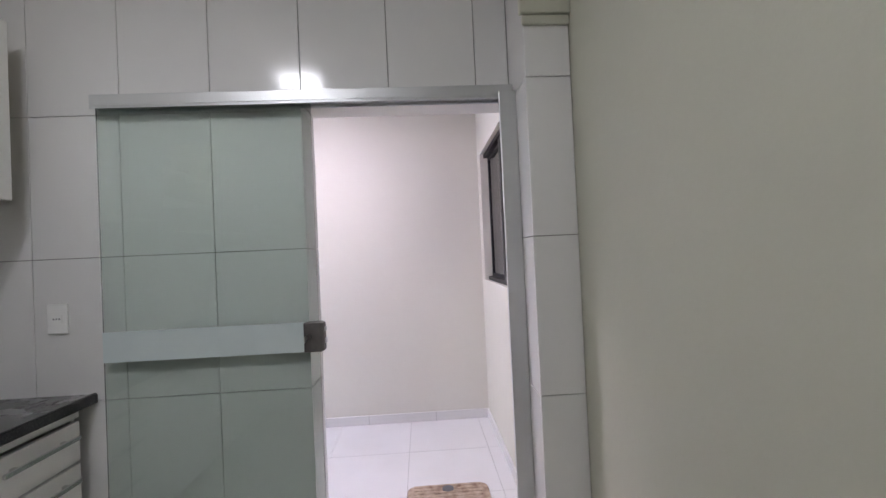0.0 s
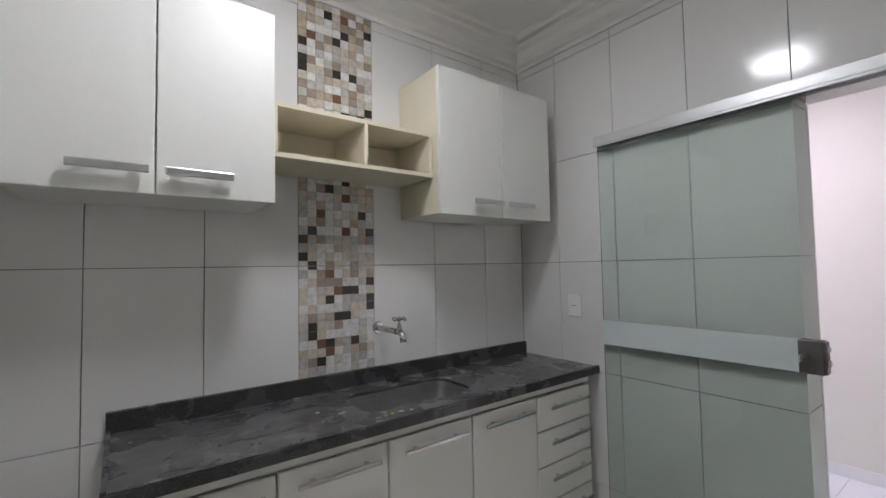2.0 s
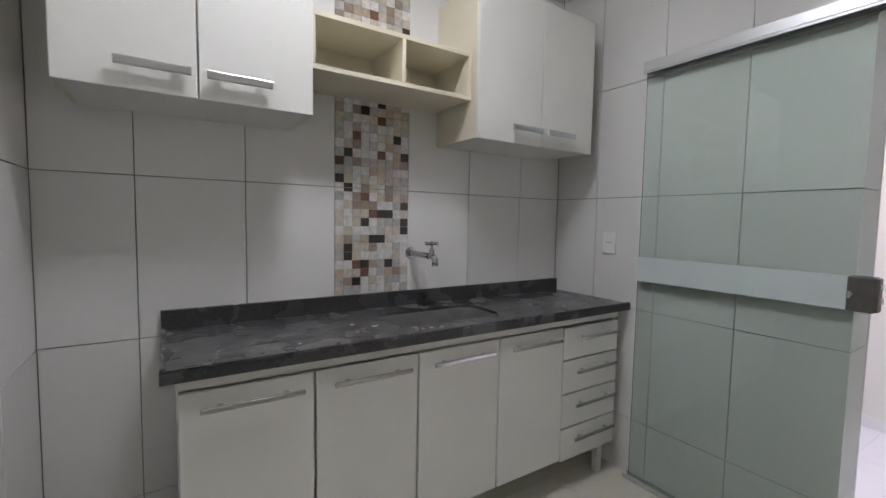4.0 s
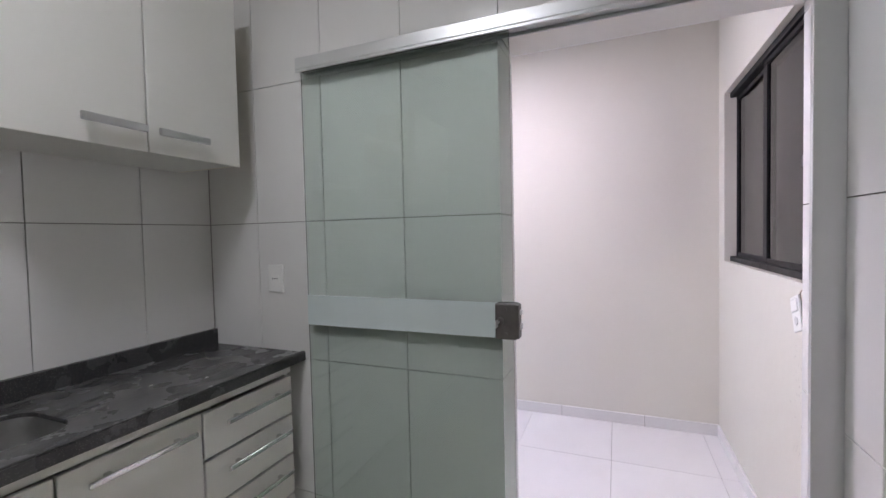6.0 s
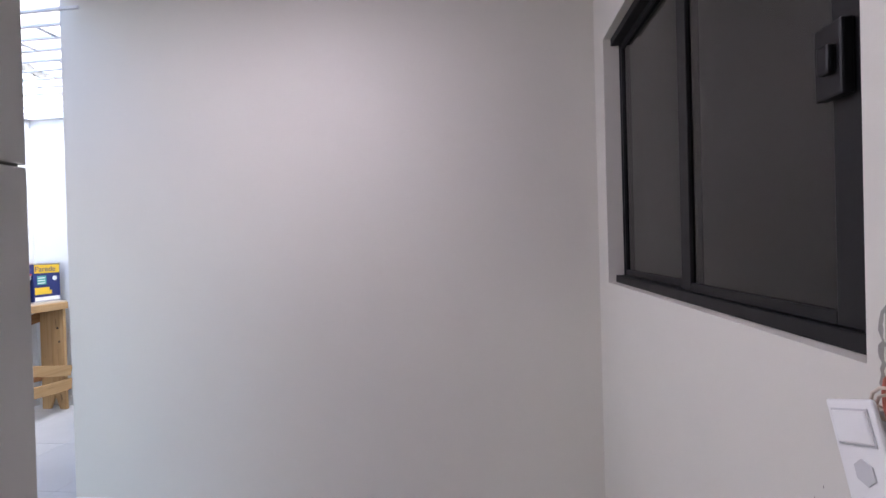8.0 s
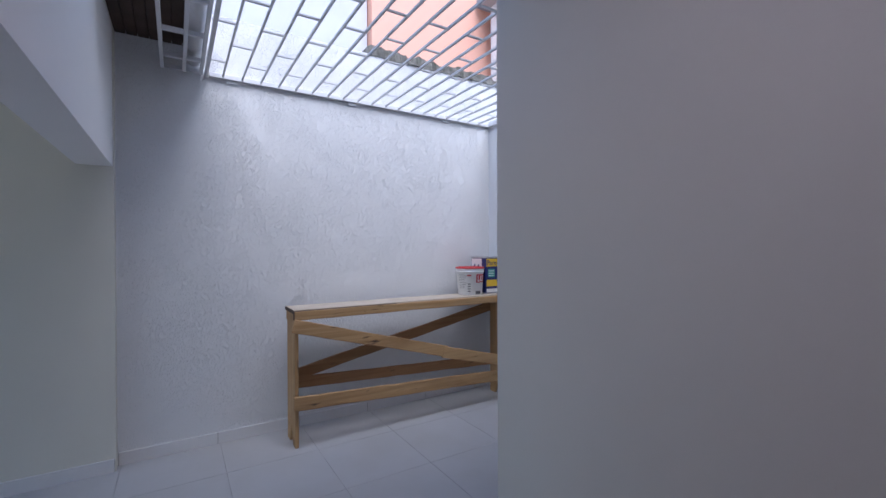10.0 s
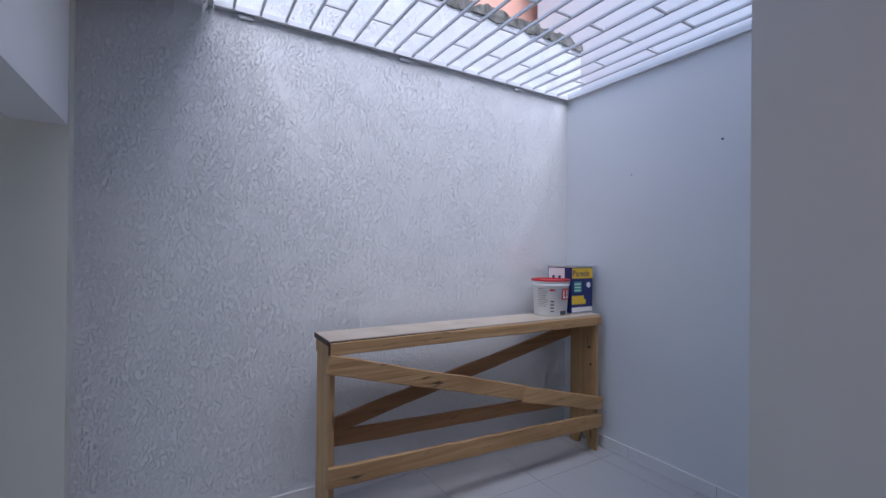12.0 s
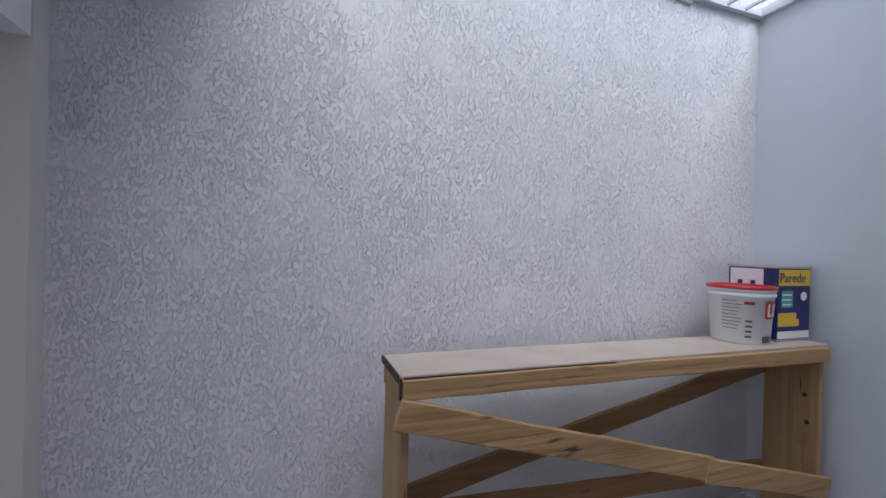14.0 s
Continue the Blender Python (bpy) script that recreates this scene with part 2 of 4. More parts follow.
def granite():
    m = material("dusty_black_granite", (0.022, 0.022, 0.024), 0.26, vary=0.2, vscale=7, grain=0.35, tint=(0.12, 0.12, 0.12))
    n, l = m.node_tree.nodes, m.node_tree.links
    geo = n.new("ShaderNodeNewGeometry")
    v = n.new("ShaderNodeTexVoronoi")
    v.inputs["Scale"].default_value = 190
    l.new(geo.outputs["Position"], v.inputs["Vector"])
    r = n.new("ShaderNodeMapRange")
    r.inputs["From Min"].default_value, r.inputs["From Max"].default_value = 0.30, 0.05
    r.inputs["To Max"].default_value = 0.9
    l.new(v.outputs["Distance"], r.inputs["Value"])
    b = n["Principled BSDF"]
    src = b.inputs["Base Color"].links[0].from_socket
    mx = n.new("ShaderNodeMix")
    mx.data_type = 'RGBA'
    l.new(r.outputs[0], mx.inputs["Factor"])
    l.new(src, mx.inputs["A"])
    mx.inputs["B"].default_value = (0.19, 0.185, 0.18, 1)
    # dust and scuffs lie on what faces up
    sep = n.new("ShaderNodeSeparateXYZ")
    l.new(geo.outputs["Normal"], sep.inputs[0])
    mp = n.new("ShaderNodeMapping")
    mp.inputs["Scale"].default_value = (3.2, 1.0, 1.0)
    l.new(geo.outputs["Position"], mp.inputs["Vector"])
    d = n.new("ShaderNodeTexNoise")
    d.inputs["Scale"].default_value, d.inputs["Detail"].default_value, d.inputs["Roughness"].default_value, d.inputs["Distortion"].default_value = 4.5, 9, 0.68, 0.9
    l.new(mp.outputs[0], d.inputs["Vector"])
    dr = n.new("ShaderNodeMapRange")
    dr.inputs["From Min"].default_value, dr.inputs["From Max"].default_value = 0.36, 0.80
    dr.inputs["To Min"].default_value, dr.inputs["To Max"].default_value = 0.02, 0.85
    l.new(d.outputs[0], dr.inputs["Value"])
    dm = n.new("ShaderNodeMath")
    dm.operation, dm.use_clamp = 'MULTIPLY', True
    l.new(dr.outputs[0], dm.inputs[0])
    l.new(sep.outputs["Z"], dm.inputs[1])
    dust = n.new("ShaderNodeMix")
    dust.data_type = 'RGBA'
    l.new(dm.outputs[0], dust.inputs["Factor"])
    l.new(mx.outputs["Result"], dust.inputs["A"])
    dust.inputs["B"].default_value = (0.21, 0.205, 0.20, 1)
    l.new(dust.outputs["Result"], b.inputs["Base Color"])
    return m


M_GRANITE = granite()

# ---------------------------------------------------------------- mesh helpers


def add_box(bm, x0, x1, y0, y1, z0, z1, bevel=0.0, seg=2):
    res = bmesh.ops.create_cube(bm, size=1.0, matrix=Matrix.Translation(((x0 + x1) / 2, (y0 + y1) / 2, (z0 + z1) / 2)) @ Matrix.Diagonal((abs(x1 - x0), abs(y1 - y0), abs(z1 - z0), 1)))
    if bevel:
        edges = list({e for v in res["verts"] for e in v.link_edges})
        bmesh.ops.bevel(bm, geom=edges, offset=bevel, segments=seg, affect='EDGES', profile=0.5)
    return bm


def boxes(*specs, bevel=0.0):
    bm = bmesh.new()
    for s in specs:
        add_box(bm, *s, bevel=bevel)
    return bm


def add_cyl(bm, a, b, r0, r1=None, seg=20):
    """A closed cylinder or cone from a to b."""
    a, b = Vector(a), Vector(b)
    d = b - a
    q = d.to_track_quat('Z', 'Y').to_matrix().to_4x4()
    bmesh.ops.create_cone(bm, cap_ends=True, segments=seg, radius1=r0, radius2=r0 if r1 is None else r1, depth=d.length, matrix=Matrix.Translation((a + b) / 2) @ q)
    return bm


def add_beam(bm, a, b, wide, deep, up=(0, 0, 1), bevel=0.003):
    """A board from a to b: wide along up, deep across."""
    a, b = Vector(a), Vector(b)
    d = (b - a).normalized()
    side = d.cross(Vector(up)).normalized()
    u = side.cross(d).normalized()
    m = Matrix((d, side, u)).transposed().to_4x4()
    res = bmesh.ops.create_cube(bm, size=1.0, matrix=Matrix.Translation((a + b) / 2) @ m @ Matrix.Diagonal(((b - a).length, deep, wide, 1)))
    if bevel:
        bmesh.ops.bevel(bm, geom=list({e for v in res["verts"] for e in v.link_edges}), offset=bevel, segments=2, affect='EDGES', profile=0.5)
    return bm


def lathe(bm, profile, cx, cy, seg=40):
    """A turned shell from (radius, z) pairs."""
    rings = []
    for r, z in profile:
        rings.append([bm.verts.new((cx + r * math.cos(2 * math.pi * i / seg), cy + r * math.sin(2 * math.pi * i / seg), z)) for i in range(seg)])
    for p, q in zip(rings, rings[1:]):
        for i in range(seg):
            bm.faces.new((p[i], p[(i + 1) % seg], q[(i + 1) % seg], q[i]))
    bm.faces.new(rings[0][::-1])
    bm.faces.new(rings[-1])
    return bm


def mesh_of(name, bm, mat, smooth=False):
    me = bpy.data.meshes.new(name)
    bmesh.ops.recalc_face_normals(bm, faces=bm.faces)
    bm.to_mesh(me)
    bm.free()
    me.materials.append(mat)
    if smooth:
        for p in me.polygons:
            p.use_smooth = True
    return me


def part(name, bm, mat, parent=None, label="", smooth=False):
    """One mesh object under a thing or a part."""
    ob = new(name, mesh_of(name, bm, mat, smooth))
    if parent:
        ob.parent = parent
        ob.matrix_parent_inverse = Matrix.Translation(-world_place(parent))
    if label:
        ob["label"] = label
    return ob


def world_place(ob):
    place = Vector(ob.location)
    if ob.parent:
        place += ob.matrix_parent_inverse.translation + world_place(ob.parent)
    return place


def thing(name, at, label, category, group="", kind=""):
    """An Empty at the base of a thing."""
    ob = new(name)
    ob.location = at
    ob.empty_display_size = 0.1
    return tagged(ob, label, category, group, kind)


def setting(name, bm, mat, label, category):
    return tagged(part(name, bm, mat), label, category, kind="structure")


def tube(name, pts, r, mat, parent, label=""):
    """A bent round rod through points."""
    bm = bmesh.new()
    prev = None
    seg = 10
    pts = [Vector(p) for p in pts]
    for i, p in enumerate(pts):
        d = (pts[min(i + 1, len(pts) - 1)] - pts[max(i - 1, 0)]).normalized()
        m = d.to_track_quat('Z', 'Y').to_matrix()
        ring = [bm.verts.new(p + m @ Vector((r * math.cos(2 * math.pi * k / seg), r * math.sin(2 * math.pi * k / seg), 0))) for k in range(seg)]
        if prev:
            for k in range(seg):
                bm.faces.new((prev[k], prev[(k + 1) % seg], ring[(k + 1) % seg], ring[k]))
        else:
            bm.faces.new(ring[::-1])
        prev = ring
    bm.faces.new(prev)
    return part(name, bm, mat, parent, label, True)


# ---------------------------------------------------------------- kitchen shell
# walls stand 10 mm behind the tile faces
wall_west = setting("wall_west", boxes((-1.78, -1.64, -0.85, 1.95, 0, 2.80)), M_GROUT, "white tiled kitchen wall behind the sink", "wall")
wall_north = setting("wall_north", boxes((-1.64, -0.262, 1.69, 1.887, 0, 2.80), (-0.262, 0.66, 1.69, 1.887, 2.075, 2.80), (0.64, 0.95, 1.41, 1.69, 0, 2.80), (0.66, 0.95, 1.69, 1.887, 0, 2.80)), M_GROUT, "white tiled wall with a doorway to the service area", "wall")
wall_south = setting("wall_south", boxes((-1.64, 0.95, -0.85, -0.71, 0, 2.80)), M_GROUT, "white tiled end wall of the kitchen", "wall")
wall_east = setting("wall_east", boxes((0.80, 0.95, -0.71, 1.41, 0, 2.80)), M_GREEN, "greenish beige painted kitchen wall", "wall")
ceiling_kitchen = setting("ceiling_kitchen", boxes((-1.78, 0.95, -0.85, 1.95, 2.80, 2.95)), M_CEIL, "white plaster kitchen ceiling", "ceiling")
lintel_face = setting("lintel_plaster", boxes((-0.25, 0.65, 1.682, 1.897, 2.065, 2.075)), M_PAINT, "beige plastered underside of the doorway lintel", "trim")


def cornice():
    """A stepped plaster cornice round the kitchen."""
    prof = [(0.0, 2.655), (0.012, 2.655), (0.016, 2.675), (0.035, 2.682), (0.055, 2.70), (0.075, 2.735), (0.10, 2.752), (0.105, 2.768), (0.14, 2.772), (0.145, 2.79), (0.16, 2.80)]
    path = [(-1.63, -0.70, 1, 1), (-1.63, 1.68, 1, -1), (0.63, 1.68, -1, -1), (0.63, 1.40, -1, -1), (0.80, 1.40, -1, -1), (0.80, -0.70, -1, 1)]
    bm = bmesh.new()
    rings = [[bm.verts.new((x + sx * d, y + sy * d, z)) for d, z in prof] for x, y, sx, sy in path]
    for i in range(len(rings)):
        p, q = rings[i], rings[(i + 1) % len(rings)]
        for k in range(len(prof) - 1):
            bm.faces.new((p[k], q[k], q[k + 1], p[k + 1]))
    return bm


setting("bulkhead", boxes((0.612, 0.799, 1.372, 1.399, 2.25, 2.66), (0.622, 0.799, 1.384, 1.399, 2.215, 2.25), bevel=0.006), M_GREEN, "beige painted bulkhead above the tiled pier", "trim")
tagged(part("cornice", cornice(), M_CEIL), "stepped white plaster cornice along the kitchen ceiling", "cornice", kind="structure")

# ---------------------------------------------------------------- floors
floor_base = setting("floor", boxes((-4.1, 1.0, -1.2, 5.2, -0.15, -0.008)), M_GROUT, "cream porcelain tile floor of kitchen, service area and yard", "floor")

# ---------------------------------------------------------------- service area
wall_back = setting("wall_back", boxes((-1.975, 0.90, 3.517, 3.66, 0, 3.05), (-1.975, -1.83, 3.66, 4.98, 0, 3.05)), M_BACK, "off-white painted wall of the service area, faintly stained", "wall")
wall_window = setting("wall_window", boxes((0.74, 0.90, 1.887, 2.012, 0, 2.80), (0.74, 0.90, 2.092, 2.12, 0, 2.80), (0.74, 0.90, 2.012, 2.092, 0, 1.128), (0.74, 0.90, 2.012, 2.092, 1.256, 2.80), (0.80, 0.90, 2.012, 2.092, 1.128, 1.256), (0.74, 0.90, 3.37, 3.517, 0, 2.80), (0.74, 0.90, 2.12, 3.37, 0, 1.177), (0.74, 0.90, 2.12, 3.37, 2.210, 2.80)), M_BACK, "off-white painted wall with a sliding window", "wall")
ceiling_service = setting("ceiling_service", boxes((-1.975, 0.95, 1.887, 3.517, 2.722, 2.85)), M_CEIL, "white plaster ceiling of the service area", "ceiling")
# the dark room behind the window
setting("wall_inner", boxes((0.90, 3.4, 1.7, 1.82, 0, 2.8), (0.90, 3.4, 3.66, 3.8, 0, 2.8), (3.4, 3.52, 1.7, 3.8, 0, 2.8), (0.90, 3.4, 1.82, 3.66, -0.1, 0.0)), M_PAINT, "plain walls of the unlit room behind the window", "wall")
setting("ceiling_inner", boxes((0.90, 3.52, 1.7, 3.8, 2.8, 2.9)), M_CEIL, "plain ceiling of the unlit room", "ceiling")

# ---------------------------------------------------------------- yard
wall_bench = setting("wall_yard_west", boxes((-4.08, -3.90, 1.96, 5.13, 0, 3.05)), M_ROUGH, "white roughcast yard wall with trowelled texture", "wall")
wall_yn = setting("wall_yard_north", boxes((-3.90, -1.83, 4.98, 5.13, 0, 2.66)), M_SMOOTH, "smooth white painted yard wall", "wall")
wall_stair = setting("wall_passage", boxes((-4.08, -3.815, -1.0, 1.96, 0, 3.05)), M_BEIGE, "beige painted wall of the passage under the slab", "wall")
beam = setting("beam_passage", boxes((-3.815, -1.70, 1.775, 1.955, 1.905, 3.05)), M_CEIL, "white painted concrete beam over the passage", "beam")
slab = setting("ceiling_passage", boxes((-2.57, -1.78, -0.86, 1.775, 1.905, 2.05), (-3.815, -2.57, -0.86, 1.775, 2.75, 2.85), (-2.57, -2.45, -0.86, 1.775, 2.05, 2.75)), M_BEIGE, "painted concrete slab above the passage", "ceiling")
eave = setting("eave", boxes((-3.90, -3.05, 1.955, 2.46, 2.80, 2.83)), M_DARKWOOD, "dark timber eave boards beside the grille", "eave")
for i in range(8):
    part("eave_board", boxes((-3.90, -3.05, 1.96 + i * 0.062, 2.018 + i * 0.062, 2.78, 2.80), bevel=0.003), M_DARKWOOD, eave)


def coping(x0, x1, y0, y1, z):
    """An uneven mossy wall cap."""
    bm = bmesh.new()
    add_box(bm, x0, x1, y0, y1, z, z + 0.07)
    cuts = [e for e in bm.edges if abs((e.verts[0].co - e.verts[1].co).length - max(x1 - x0, y1 - y0)) < 1e-4]
    bmesh.ops.subdivide_edges(bm, edges=cuts, cuts=60)
    for v in bm.verts:
        n = noise.noise(v.co * 9) + 0.5 * noise.noise(v.co * 31)
        v.co.z += 0.05 * n if v.co.z > z + 0.03 else 0.03 * min(n, 0.0)
        if x1 - x0 < y1 - y0:
            v.co.x += 0.02 * noise.noise(v.co * 17 + Vector((5, 0, 0)))
    return bm


tagged(part("coping", coping(-4.10, -3.885, 3.68, 5.13, 3.04), M_MOSS), "mossy weathered concrete cap of the yard wall", "coping", kind="structure")
neighbour = thing("neighbour_house", (-7.5, 5.0, 0), "orange painted neighbouring house behind the yard wall", "house")
part("wall", boxes((-9.5, -6.6, 4.85, 11.0, 0, 7.0)), M_ORANGE, neighbour)
part("roof", boxes((-9.8, -6.3, 4.84, 11.2, 7.0, 7.15)), M_GREYF, neighbour)
lilac_house = thing("neighbour_house", (-8.0, 2.4, 0), "pale grey rendered house beside the orange one", "house")
part("wall", boxes((-9.5, -6.75, -1.0, 4.83, 0, 6.6)), M_PALEF, lilac_house)
part("roof", boxes((-9.8, -6.5, -1.2, 4.83, 6.6, 6.75)), M_GREYF, lilac_house)
grey_house = thing("neighbour_house", (-3.0, 9.0, 0), "white rendered neighbouring house beyond the yard", "house")
part("wall", boxes((-6.4, 2.0, 7.0, 10.0, 0, 5.6)), M_SMOOTH, grey_house)
part("roof", boxes((-6.55, 2.2, 6.8, 10.2, 5.6, 5.75)), M_GREYF, grey_house)
setting("ground", boxes((-60, 60, -60, 60, -0.3, -0.16)), M_GREYF, "bare grey ground around the houses", "ground")

# unseen upper storey, added and sized to keep the sun off the yard
setting("wall_storey", boxes((-1.83, 0.95, -0.86, 5.13, 3.05, 4.2)), M_SMOOTH, "unseen upper storey block assumed above the house, shading the yard", "wall")

# grille over the yard: bars along x, short ties in brick bond
grille = thing("ceiling_grille", (-3.0, 3.7, 2.6), "white painted steel security grille over the open yard", "grille")
part("edge_bar", boxes((-3.90, -1.98, 2.462, 2.484, 2.60, 2.63), bevel=0.002), M_BARS, grille)
part("edge_bar", boxes((-3.90, -3.87, 2.49, 4.975, 2.598, 2.628), bevel=0.002), M_BARS, grille)
part("edge_bar", boxes((-3.868, -1.98, 4.952, 4.976, 2.598, 2.628), bevel=0.002), M_BARS, grille)
bar_mesh = mesh_of("bar", boxes((-3.868, -1.80, -0.006, 0.006, -0.008, 0.008), bevel=0.0015), M_BARS)
tie_mesh = mesh_of("tie", boxes((-0.006, 0.006, -0.0565, 0.0565, -0.006, 0.006), bevel=0.0015), M_BARS)
for i in range(20):
    y = 2.575 + i * 0.1255
    if y > 4.95:
        break
    b = new("bar", bar_mesh)
    b.parent = grille
    b.matrix_parent_inverse = Matrix.Translation((3.0, -3.7, -2.6))
    b.location = (0, y, 2.614)
    for k in range(4):
        x = -3.60 + k * 0.56 + (0.28 if i % 2 else 0.0)
        if x > -1.99:
            continue
        tie = new("tie", tie_mesh)
        tie.parent = grille
        tie.matrix_parent_inverse = Matrix.Translation((3.0, -3.7, -2.6))
        tie.location = (x, y - 0.0628, 2.614)
for y in (2.60, 3.50, 4.42):
    part("mortar_patch", boxes((-3.902, -3.885, y, y + 0.07, 2.575, 2.597), bevel=0.004), M_SMOOTH, grille)

hatch = thing("pipe_hatch", (-3.0, 2.33, 2.6), "white steel hatch frame with open rungs beside the grille", "frame")
for y in (2.205, 2.33, 2.43):
    part("rail", boxes((-3.885, -1.75, y, y + 0.02, 2.60, 2.63), bevel=0.002), M_BARS, hatch)
for x in (-3.885, -3.68, -3.30, -2.9, -2.5, -2.1):
    part("rung", boxes((x, x + 0.022, 2.226, 2.43, 2.602, 2.628), bevel=0.002), M_BARS, hatch)


def pipe():
    bm = bmesh.new()
    seg = 28
    prof = [(-2.0, 0.045), (-3.55, 0.045), (-3.56, 0.051), (-3.63, 0.051), (-3.632, 0.047), (-3.85, 0.047), (-3.85, 0.041), (-3.2, 0.041)]
    prev = None
    for x, r in prof:
        ring = [bm.verts.new((x, 2.395 + r * math.cos(2 * math.pi * k / seg), 2.685 + r * math.sin(2 * math.pi * k / seg))) for k in range(seg)]
        if prev:
            for k in range(seg):
                bm.faces.new((prev[k], prev[(k + 1) % seg], ring[(k + 1) % seg], ring[k]))
        prev = ring
    return bm


tagged(part("drain_pipe", pipe(), M_PVC, smooth=True), "grey plastic drain pipe with an open end on the hatch frame", "pipe")

# ---------------------------------------------------------------- kitchen lamp
lamp = thing("ceiling_lamp", (-0.64, 0.18, 2.75), "square white lit panel lamp on the kitchen ceiling", "lamp")
part("frame", boxes((-0.80, -0.48, 0.02, 0.34, 2.768, 2.80), bevel=0.004), M_PLASTIC, lamp)
part("diffuser", boxes((-0.785, -0.495, 0.035, 0.325, 2.762, 2.770)), M_PANEL, lamp, "glowing white diffuser")

# lamp out of view, added to brighten the service area
lamp_b = thing("ceiling_lamp", (-0.70, 2.30, 2.67), "unseen square panel lamp assumed on the service area ceiling", "lamp")
part("frame", boxes((-0.93, -0.47, 2.07, 2.53, 2.700, 2.722), bevel=0.004), M_PLASTIC, lamp_b)
part("diffuser", boxes((-0.915, -0.485, 2.085, 2.515, 2.694, 2.702)), M_PANEL_B, lamp_b, "glowing white diffuser")

# ---------------------------------------------------------------- sliding glass door
door = thing("sliding_door", (-0.65, 1.645, 0), "half-open frameless greenish glass sliding door in an aluminium track", "door")
part("top_rail", boxes((-1.055, 0.629, 1.612, 1.679, 2.046, 2.09), (-1.055, 0.629, 1.612, 1.617, 2.034, 2.046), (-1.055, 0.629, 1.672, 1.679, 2.034, 2.046), bevel=0.002), M_ALU, door, "brushed aluminium track")
part("floor_rail", boxes((-1.07, 0.57, 1.622, 1.632, 0, 0.022), (-1.07, 0.57, 1.656, 1.666, 0, 0.022), (-1.07, 0.57, 1.632, 1.656, 0, 0.006)), M_ALU, door)
pane = part("pane", boxes((-1.05, -0.205, 1.639, 1.649, 0.012, 2.044), bevel=0.001), M_GLASS, door, "greenish clear tempered glass")
pane.visible_shadow = False
part("band", boxes((-1.049, -0.255, 1.6355, 1.6385, 1.03, 1.15)), M_BAND, pane, "frosted white film band")
lock = part("lock", boxes((-0.262, -0.190, 1.618, 1.638, 1.030, 1.150), (-0.262, -0.190, 1.650, 1.666, 1.030, 1.150), (-0.206, -0.182, 1.621, 1.663, 1.033, 1.147), bevel=0.004), M_DARKM, door, "dark worn metal lock")
part("bolt", boxes((-0.183, -0.175, 1.634, 1.652, 1.112, 1.128), (-0.183, -0.175, 1.634, 1.652, 1.062, 1.082), bevel=0.002), M_BRUSHED, lock, "bright steel bolt")
bmc = bmesh.new()
add_cyl(bmc, (-0.243, 1.620, 1.092), (-0.243, 1.600, 1.092), 0.013)
add_cyl(bmc, (-0.226, 1.620, 1.132), (-0.226, 1.613, 1.132), 0.006, seg=10)
add_cyl(bmc, (-0.226, 1.620, 1.048), (-0.226, 1.613, 1.048), 0.006, seg=10)
part("cylinder", bmc, M_DARKM, lock)
part("key", boxes((-0.2445, -0.2415, 1.578, 1.602, 1.088, 1.096), (-0.2450, -0.2410, 1.556, 1.580, 1.080, 1.104), bevel=0.0015), M_BRUSHED, lock, "steel key left in the lock")
part("jamb_post", boxes((0.562, 0.629, 1.560, 1.572, 0, 2.044), (0.612, 0.629, 1.572, 1.665, 0, 2.044), (0.602, 0.629, 1.665, 1.68, 0, 2.044), (0.562, 0.570, 1.572, 1.580, 0, 2.044), bevel=0.002), M_ALU, door, "aluminium closing post")
part("brush_seal", boxes((0.586, 0.6115, 1.586, 1.652, 1.166, 2.044), bevel=0.008), M_SEAL, door, "grey-green sealing strip")
plate_s = part("strike_plate", boxes((0.598, 0.6115, 1.588, 1.656, 1.03, 1.160), bevel=0.001), M_BRUSHED, door, "slotted steel strike plate")
bms = bmesh.new()
for zz in (1.145, 1.128, 1.045):
    add_cyl(bms, (0.5975, 1.634, zz), (0.5985, 1.634, zz), 0.0045, seg=12)
part("screw", bms, M_DARKM, plate_s)
part("strike_slot", boxes((0.5965, 0.5985, 1.614, 1.628, 1.072, 1.116)), M_INK, door)

# ---------------------------------------------------------------- window of the service area
win = thing("window_1", (0.82, 2.76, 1.18), "black aluminium two-pane sliding window, closed", "window", kind="structure")
part("window_frame", boxes((0.770, 0.85, 2.121, 3.369, 1.178, 1.208), (0.770, 0.85, 2.121, 3.369, 2.178, 2.209), (0.770, 0.85, 2.121, 2.149, 1.208, 2.178), (0.803, 0.85, 3.357, 3.369, 1.208, 2.178), bevel=0.003), M_BLACK, win)
for y0, y1, x, w0, w1 in ((2.150, 2.775, 0.782, 0.075, 0.055), (2.73, 3.356, 0.806, 0.030, 0.012)):
    sash = part("sash", boxes((x, x + 0.02, y0, y0 + w0, 1.209, 2.177), (x, x + 0.02, y1 - w1, y1, 1.209, 2.177), (x, x + 0.02, y0 + w0, y1 - w1, 1.209, 1.232), (x, x + 0.02, y0 + w0, y1 - w1, 2.154, 2.177), bevel=0.002), M_BLACK, win)
    part("pane", boxes((x + 0.008, x + 0.012, y0 + w0 - 0.004, y1 - w1 + 0.004, 1.228, 2.158)), M_WGLASS, sash, "smoke grey glass")
part("latch", boxes((0.762, 0.782, 2.180, 2.235, 1.565, 1.68), (0.750, 0.763, 2.190, 2.215, 1.60, 1.645), bevel=0.004), M_BLACK, win)

